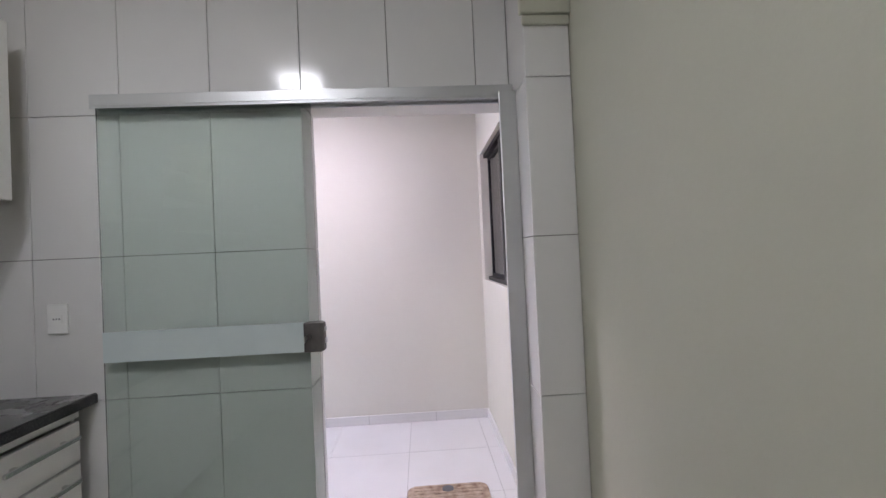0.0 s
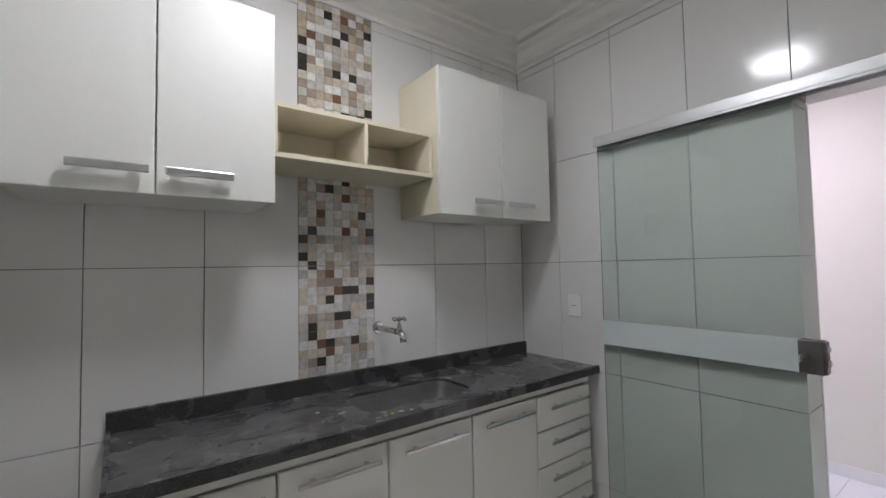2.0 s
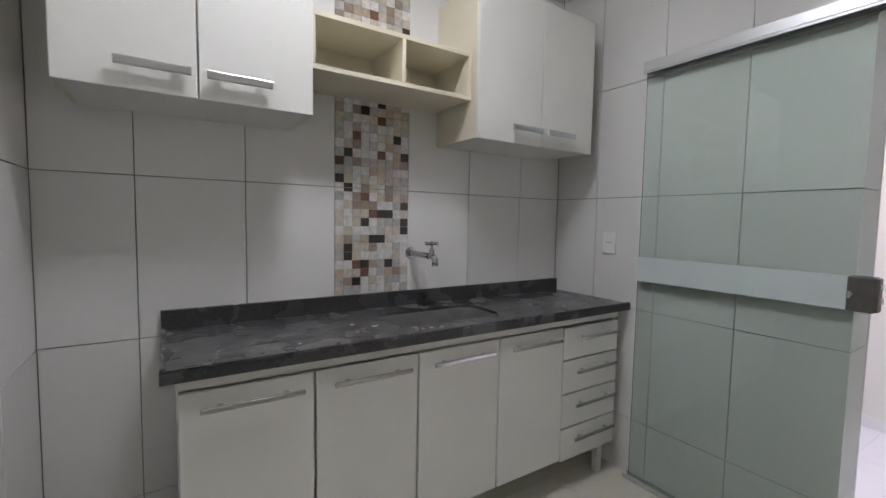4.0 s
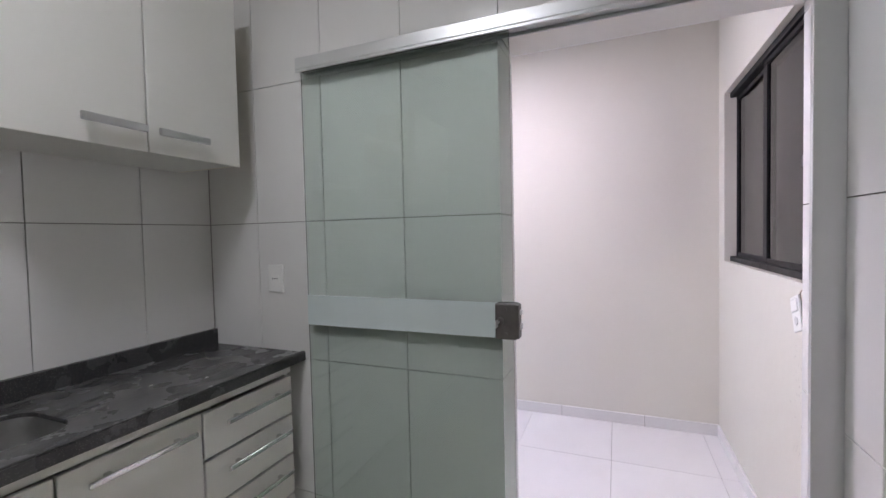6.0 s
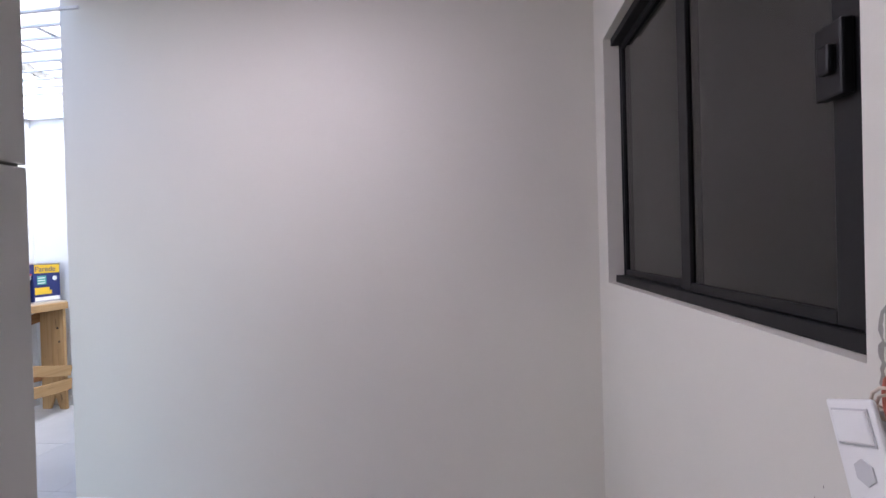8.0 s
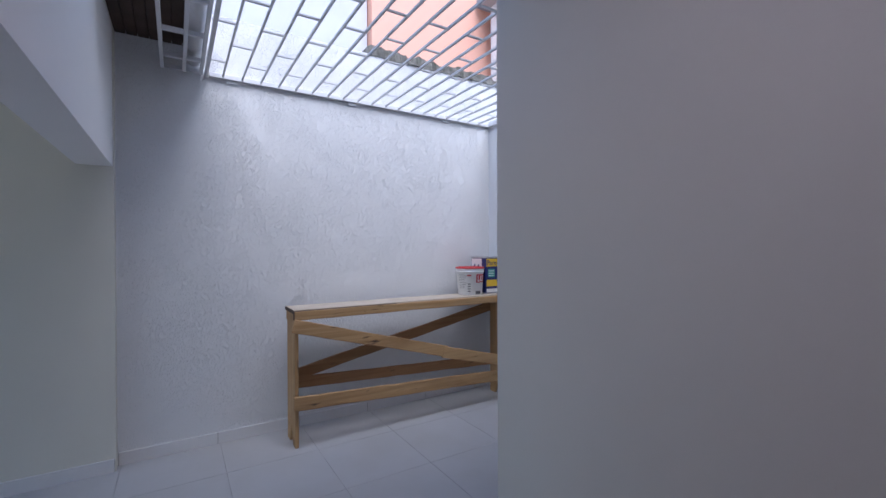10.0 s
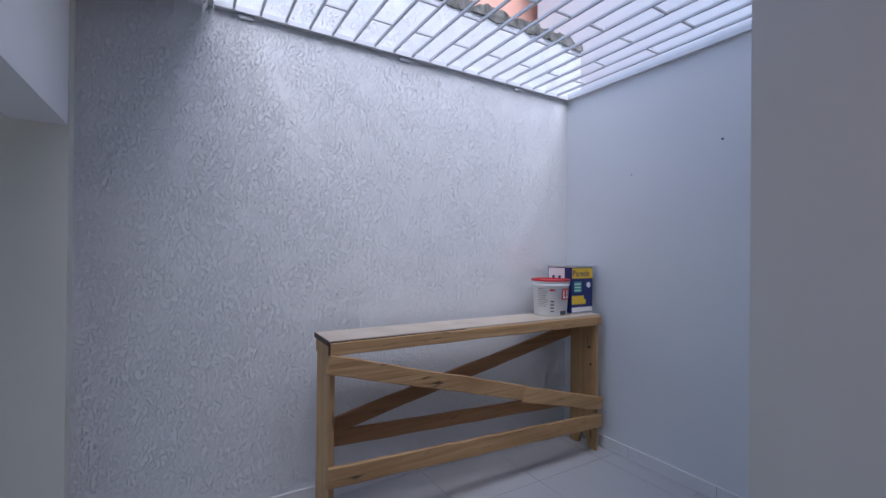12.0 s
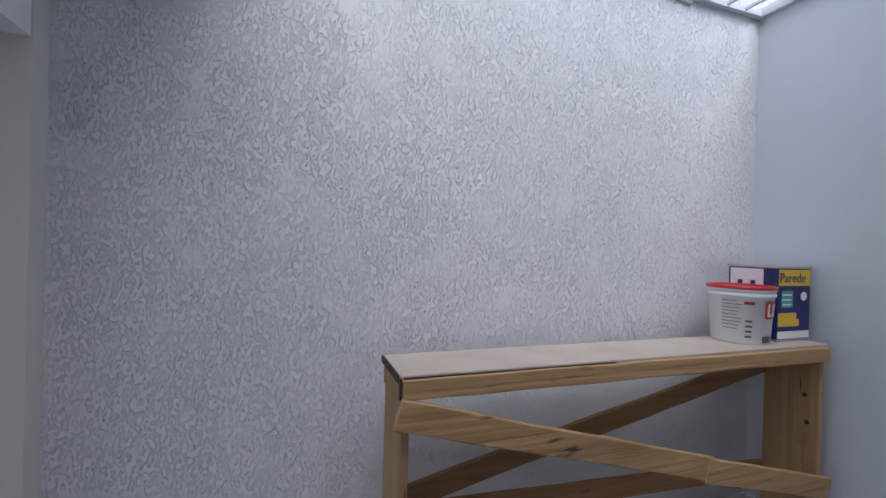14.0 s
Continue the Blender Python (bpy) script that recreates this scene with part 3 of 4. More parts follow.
# ---------------------------------------------------------------- opened electrical box with its loose switch plate
box = thing("junction_box", (0.77, 2.052, 1.128), "broken-open wall box stuffed with loose wires", "electrical box")
part("cavity", boxes((0.742, 0.798, 2.0125, 2.0155, 1.131, 1.253), (0.742, 0.798, 2.0885, 2.0915, 1.131, 1.253), (0.742, 0.798, 2.0125, 2.0915, 1.1285, 1.131), (0.742, 0.798, 2.0125, 2.0915, 1.253, 1.2555), (0.795, 0.798, 2.0155, 2.0885, 1.131, 1.253)), M_HOLE, box, "dark grimy box set in the plaster")


def ragged_rim():
    """Crumbled plaster round the mouth of the box."""
    bm = bmesh.new()
    rr = random.Random(5)
    inner, outer = [], []
    for k in range(40):
        a = 2 * math.pi * k / 40
        c, d = math.cos(a), math.sin(a)
        e = min(0.040 / max(abs(c), 1e-6), 0.064 / max(abs(d), 1e-6))
        g = e + rr.uniform(0.003, 0.011)
        e -= rr.uniform(0.0, 0.006)
        inner.append(bm.verts.new((0.7415, 2.052 + e * c, 1.192 + e * d)))
        outer.append(bm.verts.new((0.7385, 2.052 + g * c, 1.192 + g * d)))
    for k in range(40):
        bm.faces.new((inner[k], inner[(k + 1) % 40], outer[(k + 1) % 40], outer[k]))
    return bm


part("ragged_rim", ragged_rim(), M_MORTAR, box, "crumbled grey mortar edge")
part("bracket", boxes((0.745, 0.750, 2.018, 2.086, 1.222, 1.236), (0.745, 0.752, 2.04, 2.052, 1.205, 1.222), bevel=0.001), M_BRUSHED, box, "bent metal mounting lug")
for k in range(11):
    rr = random.Random(40 + k)
    y0, z0, bow, sway = rr.uniform(2.022, 2.08), rr.uniform(1.15, 1.215), rr.uniform(0.015, 0.05), rr.uniform(-0.02, 0.02)
    pts = []
    for j in range(12):
        f = j / 11
        pts.append((0.785 - 0.065 * f - bow * math.sin(math.pi * f), y0 + (2.062 - y0) * f + sway * math.sin(2 * math.pi * f), z0 + (1.118 - z0) * f + 0.016 * math.sin(2.2 * math.pi * f + k)))
    tube("wire", pts, 0.0021, M_WIRE_R if k % 3 == 0 else M_WIRE_W, box)

plate = thing("switch_plate", (0.699, 2.072, 1.08), "white switch plate hanging loose from the wall box", "switch")
part("plate", boxes((0.692, 0.699, 2.034, 2.110, 1.018, 1.142), bevel=0.003), M_PLASTIC, plate)
part("rocker", boxes((0.688, 0.693, 2.045, 2.099, 1.088, 1.128), bevel=0.002), M_PLASTIC, plate)
part("rocker_gap", boxes((0.6905, 0.6925, 2.0425, 2.1015, 1.0855, 1.1305)), M_PVC, plate)
bms = bmesh.new()
add_cyl(bms, (0.690, 2.072, 1.055), (0.693, 2.072, 1.055), 0.016, seg=6)
part("socket", bms, M_PVC, plate, "grey socket face")
part("module", boxes((0.6995, 0.732, 2.048, 2.096, 1.028, 1.128), bevel=0.003), M_PVC, plate, "grey plastic switch body")
plate.rotation_euler = (radians(-19), 0, 0)


def flakes():
    """Chipped specks where the paint has come off below the box."""
    rr = random.Random(31)
    verts, faces = [], []
    for _ in range(230):
        y, z = rr.gauss(2.10, 0.07), rr.uniform(0.52, 0.98)
        if not 1.90 < y < 2.35:
            continue
        w, h = rr.uniform(0.0006, 0.0018), rr.uniform(0.0015, 0.008)
        k, n = len(verts), 6
        for i in range(n):
            a = 2 * math.pi * i / n
            verts.append((0.7392, y + w * math.cos(a) * rr.uniform(0.6, 1.3), z + h * math.sin(a) * rr.uniform(0.6, 1.3)))
        faces.append(tuple(range(k, k + n)))
    me = bpy.data.meshes.new("paint_chips")
    me.from_pydata(verts, [], faces)
    me.materials.append(M_MORTAR)
    return me


chips = new("paint_chips", flakes())
chips.parent = wall_window
tagged(chips, kind="stuff")

# ---------------------------------------------------------------- base cabinet and worktop


def handle_bar(y0, y1, x, z, parent, mat, slim=True):
    """A bar handle along y on two feet."""
    bm = bmesh.new()
    h = 0.009 if slim else 0.012
    add_box(bm, x + 0.021, x + 0.033, y0, y1, z - h, z + h, bevel=0.0055 if slim else 0.003, seg=4 if slim else 2)
    for y in (y0 + 0.18 * (y1 - y0), y1 - 0.18 * (y1 - y0)):
        add_box(bm, x, x + 0.024, y - 0.008, y + 0.008, z - 0.006, z + 0.006, bevel=0.002)
    return part("handle", bm, mat, parent, "chrome bar handle" if slim else "brushed metal bar handle")


base = thing("base_cabinet", (-1.37, 0.64, 0), "white lacquered kitchen base cabinet with four doors and four drawers", "cabinet")
part("body", boxes((-1.60, -1.152, -0.325, -0.307, 0.165, 0.865), (-1.60, -1.152, 1.60, 1.618, 0.165, 0.865), (-1.60, -1.152, -0.307, 1.60, 0.165, 0.183), (-1.60, -1.58, -0.307, 1.60, 0.183, 0.865), (-1.60, -1.152, 1.20, 1.216, 0.183, 0.70), (-1.175, -1.135, -0.325, 1.618, 0.832, 0.865), bevel=0.001), M_CAB, base)
for y0, y1 in ((-0.324, 0.047), (0.054, 0.427), (0.434, 0.814), (0.821, 1.206)):
    d = part("door", boxes((-1.150, -1.130, y0, y1, 0.178, 0.824), bevel=0.004), M_CAB, base)
    handle_bar(y0 + 0.05, y1 - 0.035, -1.130, 0.775, d, M_CHROME)
for i, (z0, z1) in enumerate(((0.665, 0.818), (0.500, 0.657), (0.333, 0.492), (0.168, 0.325))):
    d = part("drawer", boxes((-1.150, -1.130, 1.213, 1.615, z0, z1), bevel=0.004), M_CAB, base)
    handle_bar(1.28, 1.585, -1.130, z1 - 0.052, d, M_CHROME)
for x in (-1.20, -1.57):
    for y in (-0.27, 0.62, 1.54):
        part("leg", boxes((x, x + 0.035, y, y + 0.035, 0, 0.165), bevel=0.004), M_CAB, base)


def rounded(x0, x1, y0, y1, r, n=6):
    out = []
    for cx, cy, a0 in ((x1 - r, y1 - r, 0), (x0 + r, y1 - r, 90), (x0 + r, y0 + r, 180), (x1 - r, y0 + r, 270)):
        for k in range(n + 1):
            a = radians(a0 + 90 * k / n)
            out.append((cx + r * math.cos(a), cy + r * math.sin(a)))
    return out


SINK = (-1.49, -1.22, 0.40, 0.92)


def worktop_mesh():
    """A slab with a rounded cut-out for the sink."""
    bm = bmesh.new()
    outer = [(-1.608, -0.365), (-1.105, -0.365), (-1.105, 1.677), (-1.608, 1.677)]
    loops = []
    for pts in (outer, rounded(*SINK, 0.07)):
        vs = [bm.verts.new((x, y, 0.90)) for x, y in pts]
        loops += [bm.edges.new((vs[i], vs[(i + 1) % len(vs)])) for i in range(len(vs))]
    bmesh.ops.triangle_fill(bm, use_beauty=True, edges=loops)
    top = list(bm.faces)
    ext = bmesh.ops.extrude_face_region(bm, geom=top)
    bmesh.ops.translate(bm, verts=[g for g in ext["geom"] if isinstance(g, bmesh.types.BMVert)], vec=(0, 0, -0.034))
    return bm


top = thing("worktop", (-1.37, 0.66, 0.85), "dusty black granite worktop with upstand and sink cut-out", "worktop")
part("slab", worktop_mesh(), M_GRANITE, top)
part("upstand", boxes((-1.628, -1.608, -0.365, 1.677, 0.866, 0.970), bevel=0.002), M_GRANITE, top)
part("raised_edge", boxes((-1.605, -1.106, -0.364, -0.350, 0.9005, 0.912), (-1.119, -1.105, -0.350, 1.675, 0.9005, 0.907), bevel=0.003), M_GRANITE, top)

basin = thing("sink_basin", (-1.355, 0.66, 0.70), "dull stained steel sink basin set into the worktop", "sink")


def basin_mesh():
    bm = bmesh.new()
    x0, x1, y0, y1 = SINK
    rings = []
    for inset, z, r in ((0.001, 0.888, 0.069), (0.004, 0.86, 0.068), (0.012, 0.76, 0.066), (0.03, 0.735, 0.06), (0.06, 0.73, 0.05)):
        rings.append([bm.verts.new((x, y, z)) for x, y in rounded(x0 + inset, x1 - inset, y0 + inset, y1 - inset, r)])
    for p, q in zip(rings, rings[1:]):
        for i in range(len(p)):
            bm.faces.new((p[i], p[(i + 1) % len(p)], q[(i + 1) % len(p)], q[i]))
    bm.faces.new(rings[-1])
    return bm


part("bowl", basin_mesh(), M_STEEL, basin, smooth=True)
bmd = bmesh.new()
lathe(bmd, [(0.045, 0.7302), (0.045, 0.734), (0.034, 0.735), (0.028, 0.732)], -1.355, 0.66)
part("drain", bmd, M_CHROME, basin, "chrome drain ring")

tap = thing("tap", (-1.63, 0.66, 1.14), "chrome wall tap with a cross handle above the sink", "tap")
bmt = bmesh.new()
add_cyl(bmt, (-1.629, 0.66, 1.15), (-1.617, 0.66, 1.15), 0.030, 0.024)
add_cyl(bmt, (-1.618, 0.66, 1.15), (-1.45, 0.66, 1.15), 0.0155)
part("body", bmt, M_CHROME, tap, smooth=False)
tube("spout", [(-1.46, 0.66, 1.15), (-1.43, 0.66, 1.150), (-1.412, 0.66, 1.147), (-1.402, 0.66, 1.136), (-1.400, 0.66, 1.108)], 0.0145, M_CHROME, tap)
bmt = bmesh.new()
add_cyl(bmt, (-1.43, 0.66, 1.150), (-1.43, 0.66, 1.185), 0.015, 0.010)
add_cyl(bmt, (-1.43, 0.66, 1.185), (-1.43, 0.66, 1.205), 0.006)
part("valve", bmt, M_CHROME, tap)
bmt = bmesh.new()
for a in (20, 110):
    dx, dy = 0.032 * math.cos(radians(a)), 0.032 * math.sin(radians(a))
    add_cyl(bmt, (-1.43 - dx, 0.66 - dy, 1.208), (-1.43 + dx, 0.66 + dy, 1.208), 0.006, seg=12)
    for s in (-1, 1):
        bmesh.ops.create_icosphere(bmt, subdivisions=2, radius=0.0085, matrix=Matrix.Translation((-1.43 + s * dx, 0.66 + s * dy, 1.208)))
bmesh.ops.create_icosphere(bmt, subdivisions=2, radius=0.011, matrix=Matrix.Translation((-1.43, 0.66, 1.208)))
part("cross_handle", bmt, M_CHROME, tap)

# ---------------------------------------------------------------- wall cabinets and open shelf


def wall_cabinet(y0, split, y1, z0, z1, label):
    c = thing("wall_cabinet", (-1.46, (y0 + y1) / 2, z0), label, "cabinet", "cabinets above the worktop")
    x0, x1 = -1.629, -1.310
    part("side_panel", boxes((x0, x1, y0, y0 + 0.016, z0, z1), bevel=0.001), M_CREAM, c, "cream melamine side")
    part("side_panel", boxes((x0, x1, y1 - 0.016, y1, z0, z1), bevel=0.001), M_CREAM, c, "cream melamine side")
    part("bottom_panel", boxes((x0, x1, y0 + 0.016, y1 - 0.016, z0, z0 + 0.016)), M_CAB, c)
    part("top_panel", boxes((x0, x1, y0 + 0.016, y1 - 0.016, z1 - 0.016, z1)), M_CREAM, c)
    part("back_panel", boxes((x0, x0 + 0.006, y0 + 0.016, y1 - 0.016, z0 + 0.016, z1 - 0.016)), M_CREAM, c)
    for a, b in ((y0 - 0.001, split - 0.002), (split + 0.002, y1 + 0.001)):
        d = part("door", boxes((-1.308, -1.290, a, b, z0 - 0.004, z1 + 0.002), bevel=0.003), M_CAB, c)
        if a < split - 0.01:
            handle_bar(b - 0.20, b - 0.015, -1.290, z0 + 0.065, d, M_BRUSHED, False)
        else:
            handle_bar(a + 0.02, a + 0.205, -1.290, z0 + 0.065, d, M_BRUSHED, False)
    return c


wall_cabinet(-0.585, -0.251, 0.090, 1.667, 2.325, "white two-door wall cabinet with brushed bar handles")
wall_cabinet(0.798, 1.182, 1.545, 1.676, 2.345, "white two-door wall cabinet hung in the corner")
sh = thing("open_shelf", (-1.48, 0.45, 1.84), "cream open two-bay shelf between the wall cabinets", "shelf")
part("board", boxes((-1.629, -1.335, 0.096, 0.790, 1.838, 1.856), bevel=0.001), M_CREAM, sh)
part("board", boxes((-1.629, -1.335, 0.096, 0.790, 2.022, 2.040), bevel=0.001), M_CREAM, sh)
for y in (0.096, 0.453, 0.774):
    part("divider", boxes((-1.629, -1.335, y, y + 0.016, 1.8565, 2.0215), bevel=0.001), M_CREAM, sh)
part("back", boxes((-1.629, -1.623, 0.1125, 0.7735, 1.857, 2.021)), M_CREAM, sh)
for y, z in ((0.62, 1.92), (0.742, 1.87)):
    part("bracket", boxes((-1.622, -1.612, y, y + 0.012, z, z + 0.012), bevel=0.002), M_DARKM, sh)

# ---------------------------------------------------------------- wall outlet
outlet = thing("wall_outlet", (-1.245, 1.679, 1.15), "white plastic wall outlet on the tiles", "outlet")
part("plate", boxes((-1.286, -1.206, 1.669, 1.679, 1.150, 1.270), bevel=0.004), M_PLASTIC, outlet)
part("insert", boxes((-1.266, -1.226, 1.666, 1.670, 1.195, 1.225), bevel=0.001), M_PLASTIC, outlet)
for x in (-1.257, -1.246, -1.235):
    bmo = bmesh.new()
    add_cyl(bmo, (x, 1.6662, 1.210), (x, 1.6655, 1.210), 0.0032, seg=10)
    part("hole", bmo, M_INK, outlet)

# ---------------------------------------------------------------- timber bench with paint tins
bench = thing("trestle_bench", (-3.63, 3.93, 0), "rough pine trestle bench with crossed braces and a pale top", "bench")
part("top", boxes((-3.765, -3.507, 2.972, 4.905, 0.945, 0.963), bevel=0.003), M_WOODTOP, bench, "pale worn laminate board")


def plank(a, b, wide, deep=0.025, name="brace", wood=M_WOOD):
    bm = bmesh.new()
    add_beam(bm, a, b, wide, deep, bevel=0.004)
    bmesh.ops.subdivide_edges(bm, edges=[e for e in bm.edges if e.calc_length() > 0.5], cuts=14)
    for v in bm.verts:
        v.co.z += 0.005 * noise.noise(v.co * 6)
        v.co.x += 0.002 * noise.noise(v.co * 11)
    return part(name, bm, wood, bench)


plank((-3.507, 2.975, 0.921), (-3.507, 4.904, 0.921), 0.062, name="front_rail")
plank((-3.752, 2.975, 0.905), (-3.752, 4.904, 0.905), 0.075, name="back_rail")
plank((-3.494, 2.962, 0.857), (-3.494, 4.21, 0.518), 0.090)
plank((-3.490, 4.17, 0.520), (-3.490, 4.900, 0.338), 0.092)
plank((-3.494, 2.965, 0.318), (-3.494, 4.902, 0.220), 0.095)
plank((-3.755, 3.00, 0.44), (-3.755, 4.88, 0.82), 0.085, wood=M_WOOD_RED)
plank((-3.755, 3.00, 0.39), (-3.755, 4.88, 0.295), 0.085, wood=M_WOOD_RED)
# dark strips paint in the shadow gap, with some grime, round the top board
part("edge_strip", boxes((-3.765, -3.520, 2.966, 2.9715, 0.938, 0.9632), (-3.5065, -3.4935, 2.9665, 2.9735, 0.895, 0.958), bevel=0.001), M_DARKWOOD, bench, "dark strip for the shadow gap and grimy board edge")
part("edge_strip", boxes((-3.5065, -3.504, 2.98, 3.75, 0.953, 0.9575), bevel=0.001), M_DARKWOOD, bench, "dark strip for the shadow gap and grimy board edge")


def end_panel(y):
    """An upright board with a notched foot."""
    bm = bmesh.new()
    prof = [(-3.75, 0.0), (-3.675, 0.0), (-3.625, 0.13), (-3.575, 0.0), (-3.515, 0.0), (-3.515, 0.944), (-3.75, 0.944)]
    f = bm.faces.new([bm.verts.new((x, y, z)) for x, z in prof])
    ext = bmesh.ops.extrude_face_region(bm, geom=[f])
    bmesh.ops.translate(bm, verts=[g for g in ext["geom"] if isinstance(g, bmesh.types.BMVert)], vec=(0, 0.026, 0))
    bmesh.ops.bevel(bm, geom=list(bm.edges), offset=0.003, segments=1, affect='EDGES')
    return part("leg_panel", bm, M_WOOD_UP, bench)


end_panel(2.978)
end_panel(4.872)
for y, z in ((4.8715, 0.72), (4.8715, 0.60)):
    bmk = bmesh.new()
    add_cyl(bmk, (-3.56 - 0.1 * (z - 0.6), y, z), (-3.56 - 0.1 * (z - 0.6), y - 0.002, z), 0.010)
    part("knot", bmk, M_DARKWOOD, bench)

bucket = thing("paint_bucket", (-3.665, 4.575, 0.963), "white plastic paint bucket with a red lid rim on the bench", "bucket")
BX, BY = -3.665, 4.575
bmb = bmesh.new()
lathe(bmb, [(0.108, 0.9635), (0.111, 0.968), (0.124, 1.165), (0.129, 1.167), (0.130, 1.170), (0.130, 1.181), (0.1265, 1.183), (0.1265, 1.187), (0.132, 1.189), (0.132, 1.199)], BX, BY, 48)
part("tub", bmb, M_PLASTIC, bucket, smooth=True)
bmb = bmesh.new()
lathe(bmb, [(0.132, 1.1992), (0.135, 1.2005), (0.135, 1.209), (0.132, 1.212), (0.122, 1.212), (0.119, 1.202), (0.02, 1.201)], BX, BY, 48)
part("lid", bmb, M_RED, bucket, "dark red plastic lid")


def wrap(a0, a1, z0, z1, lift=0.0012, n=10):
    """A patch of print on the tapered tub."""
    bm = bmesh.new()

    def ring(z, extra):
        r = 0.111 + (z - 0.968) / (1.165 - 0.968) * 0.013 + extra
        return [bm.verts.new((BX + r * math.cos(radians(a0 + (a1 - a0) * k / n)), BY + r * math.sin(radians(a0 + (a1 - a0) * k / n)), z)) for k in range(n + 1)]
    lo, hi = ring(z0, lift), ring(z1, lift)
    for k in range(n):
        bm.faces.new((lo[k], lo[k + 1], hi[k + 1], hi[k]))
    return bm


part("logo_patch", wrap(-8, 40, 1.075, 1.15), M_RED, bucket, "red printed patch")
part("logo_stroke", wrap(-2, 3, 1.085, 1.14, 0.002), M_PLASTIC, bucket)
part("logo_stroke", wrap(3, 10, 1.085, 1.096, 0.002), M_PLASTIC, bucket)
part("logo_stroke", wrap(14, 19, 1.085, 1.14, 0.002), M_PLASTIC, bucket)
part("logo_stroke", wrap(27, 32, 1.085, 1.14, 0.002), M_PLASTIC, bucket)
part("logo_stroke", wrap(19, 27, 1.085, 1.096, 0.002), M_PLASTIC, bucket)
part("print_block", wrap(-10, 20, 0.972, 1.0), M_INK, bucket)
part("print_block", wrap(-48, -30, 1.135, 1.147), M_RED, bucket)
for k in range(9):
    part("print_line", wrap(-88, -60 + 3 * ((k * 7) % 4), 1.148 - k * 0.015, 1.1505 - k * 0.015), M_INK, bucket)
for k in range(4):
    part("print_line", wrap(-45, -33, 1.06 - k * 0.022, 1.068 - k * 0.022), M_INK, bucket)

tin = thing("paint_tin", (-3.70, 4.80, 0.963), "square metal paint tin with navy and yellow print", "paint tin")
TX0, TX1, TY0, TY1 = -3.82, -3.592, 4.70, 4.928
part("can", boxes((TX0, TX1, TY0, TY1, 0.9635, 1.292), bevel=0.008), M_NAVY, tin)
part("rim", boxes((TX0 - 0.003, TX1 + 0.003, TY0 - 0.003, TY1 + 0.003, 1.290, 1.300), bevel=0.003), M_BRUSHED, tin)
part("rim", boxes((TX0 - 0.003, TX1 + 0.003, TY0 - 0.003, TY1 + 0.003, 0.9635, 0.972), bevel=0.003), M_BRUSHED, tin)
XF = TX1 + 0.001
part("print_yellow", boxes((TX1 - 0.002, XF, TY0 + 0.01, TY1 - 0.008, 1.213, 1.285)), M_YELLOW, tin, "yellow printed header")
part("print_foot", boxes((TX1 - 0.002, XF, TY0 + 0.01, TY1 - 0.008, 0.975, 1.008)), M_PLASTIC, tin)
part("print_teal", boxes((TX1 - 0.002, XF, TY0 + 0.03, TY0 + 0.105, 1.115, 1.19)), M_TEAL, tin)
for k in range(3):
    part("print_line", boxes((TX1 - 0.002, XF + 0.0008, TY0 + 0.035, TY0 + 0.095, 1.125 + k * 0.022, 1.131 + k * 0.022)), M_PLASTIC, tin)
part("print_couch", boxes((TX1 - 0.002, XF, TY0 + 0.01, TY0 + 0.15, 1.03, 1.062), (TX1 - 0.002, XF, TY0 + 0.01, TY0 + 0.13, 1.062, 1.09)), M_YELLOW, tin)
bmq = bmesh.new()
add_cyl(bmq, (TX1 - 0.002, TY1 - 0.05, 1.165), (XF + 0.0005, TY1 - 0.05, 1.165), 0.02)
part("print_disc", bmq, M_PLASTIC, tin)
part("print_side", boxes((TX0 + 0.012, TX1 - 0.06, TY0 - 0.001, TY0 + 0.002, 0.985, 1.285)), M_PLASTIC, tin, "white side print")
for k in range(5):
    part("print_stroke", boxes((TX0 + 0.02 + 0.03 * k, TX0 + 0.042 + 0.03 * k, TY0 - 0.002, TY0 + 0.001, 1.09 + 0.03 * (k % 3), 1.20 + 0.03 * (k % 2))), M_NAVY, tin)
txt = bpy.data.curves.new("word", 'FONT')
txt.body, txt.size, txt.extrude = "Parede", 0.062, 0.0006
txt.materials.append(M_NAVY)
word = new("word", txt)
word.parent = tin
word.matrix_parent_inverse = Matrix.Translation(-Vector(tin.location))
word.matrix_basis = Matrix.Translation((XF + 0.001, TY0 + 0.012, 1.228)) @ Matrix(((0, 0, 1, 0), (1, 0, 0, 0), (0, 1, 0, 0), (0, 0, 0, 1)))

# ---------------------------------------------------------------- doormat outside the glass door
M_MAT = material("woven_beige_yarn", (0.50, 0.40, 0.30), 0.95, vary=0.9, vscale=22, grain=0.3, bump=0.004, bscale=90, tint=(0.20, 0.13, 0.09))
mat_thing = thing("doormat", (0.32, 2.30, 0), "beige woven doormat with rounded corners on the floor", "mat")


def mat_mesh():
    bm = bmesh.new()
    rings = []
    for inset, z in ((0.0, 0.001), (0.0, 0.009), (0.006, 0.013), (0.03, 0.013)):
        rings.append([bm.verts.new((x, y, z)) for x, y in rounded(0.08 + inset, 0.56 - inset, 2.12 + inset, 2.48 - inset, 0.06)])
    for p, q in zip(rings, rings[1:]):
        for i in range(len(p)):
            bm.faces.new((p[i], p[(i + 1) % len(p)], q[(i + 1) % len(p)], q[i]))
    bm.faces.new(rings[-1])
    bm.faces.new(rings[0][::-1])
    return bm


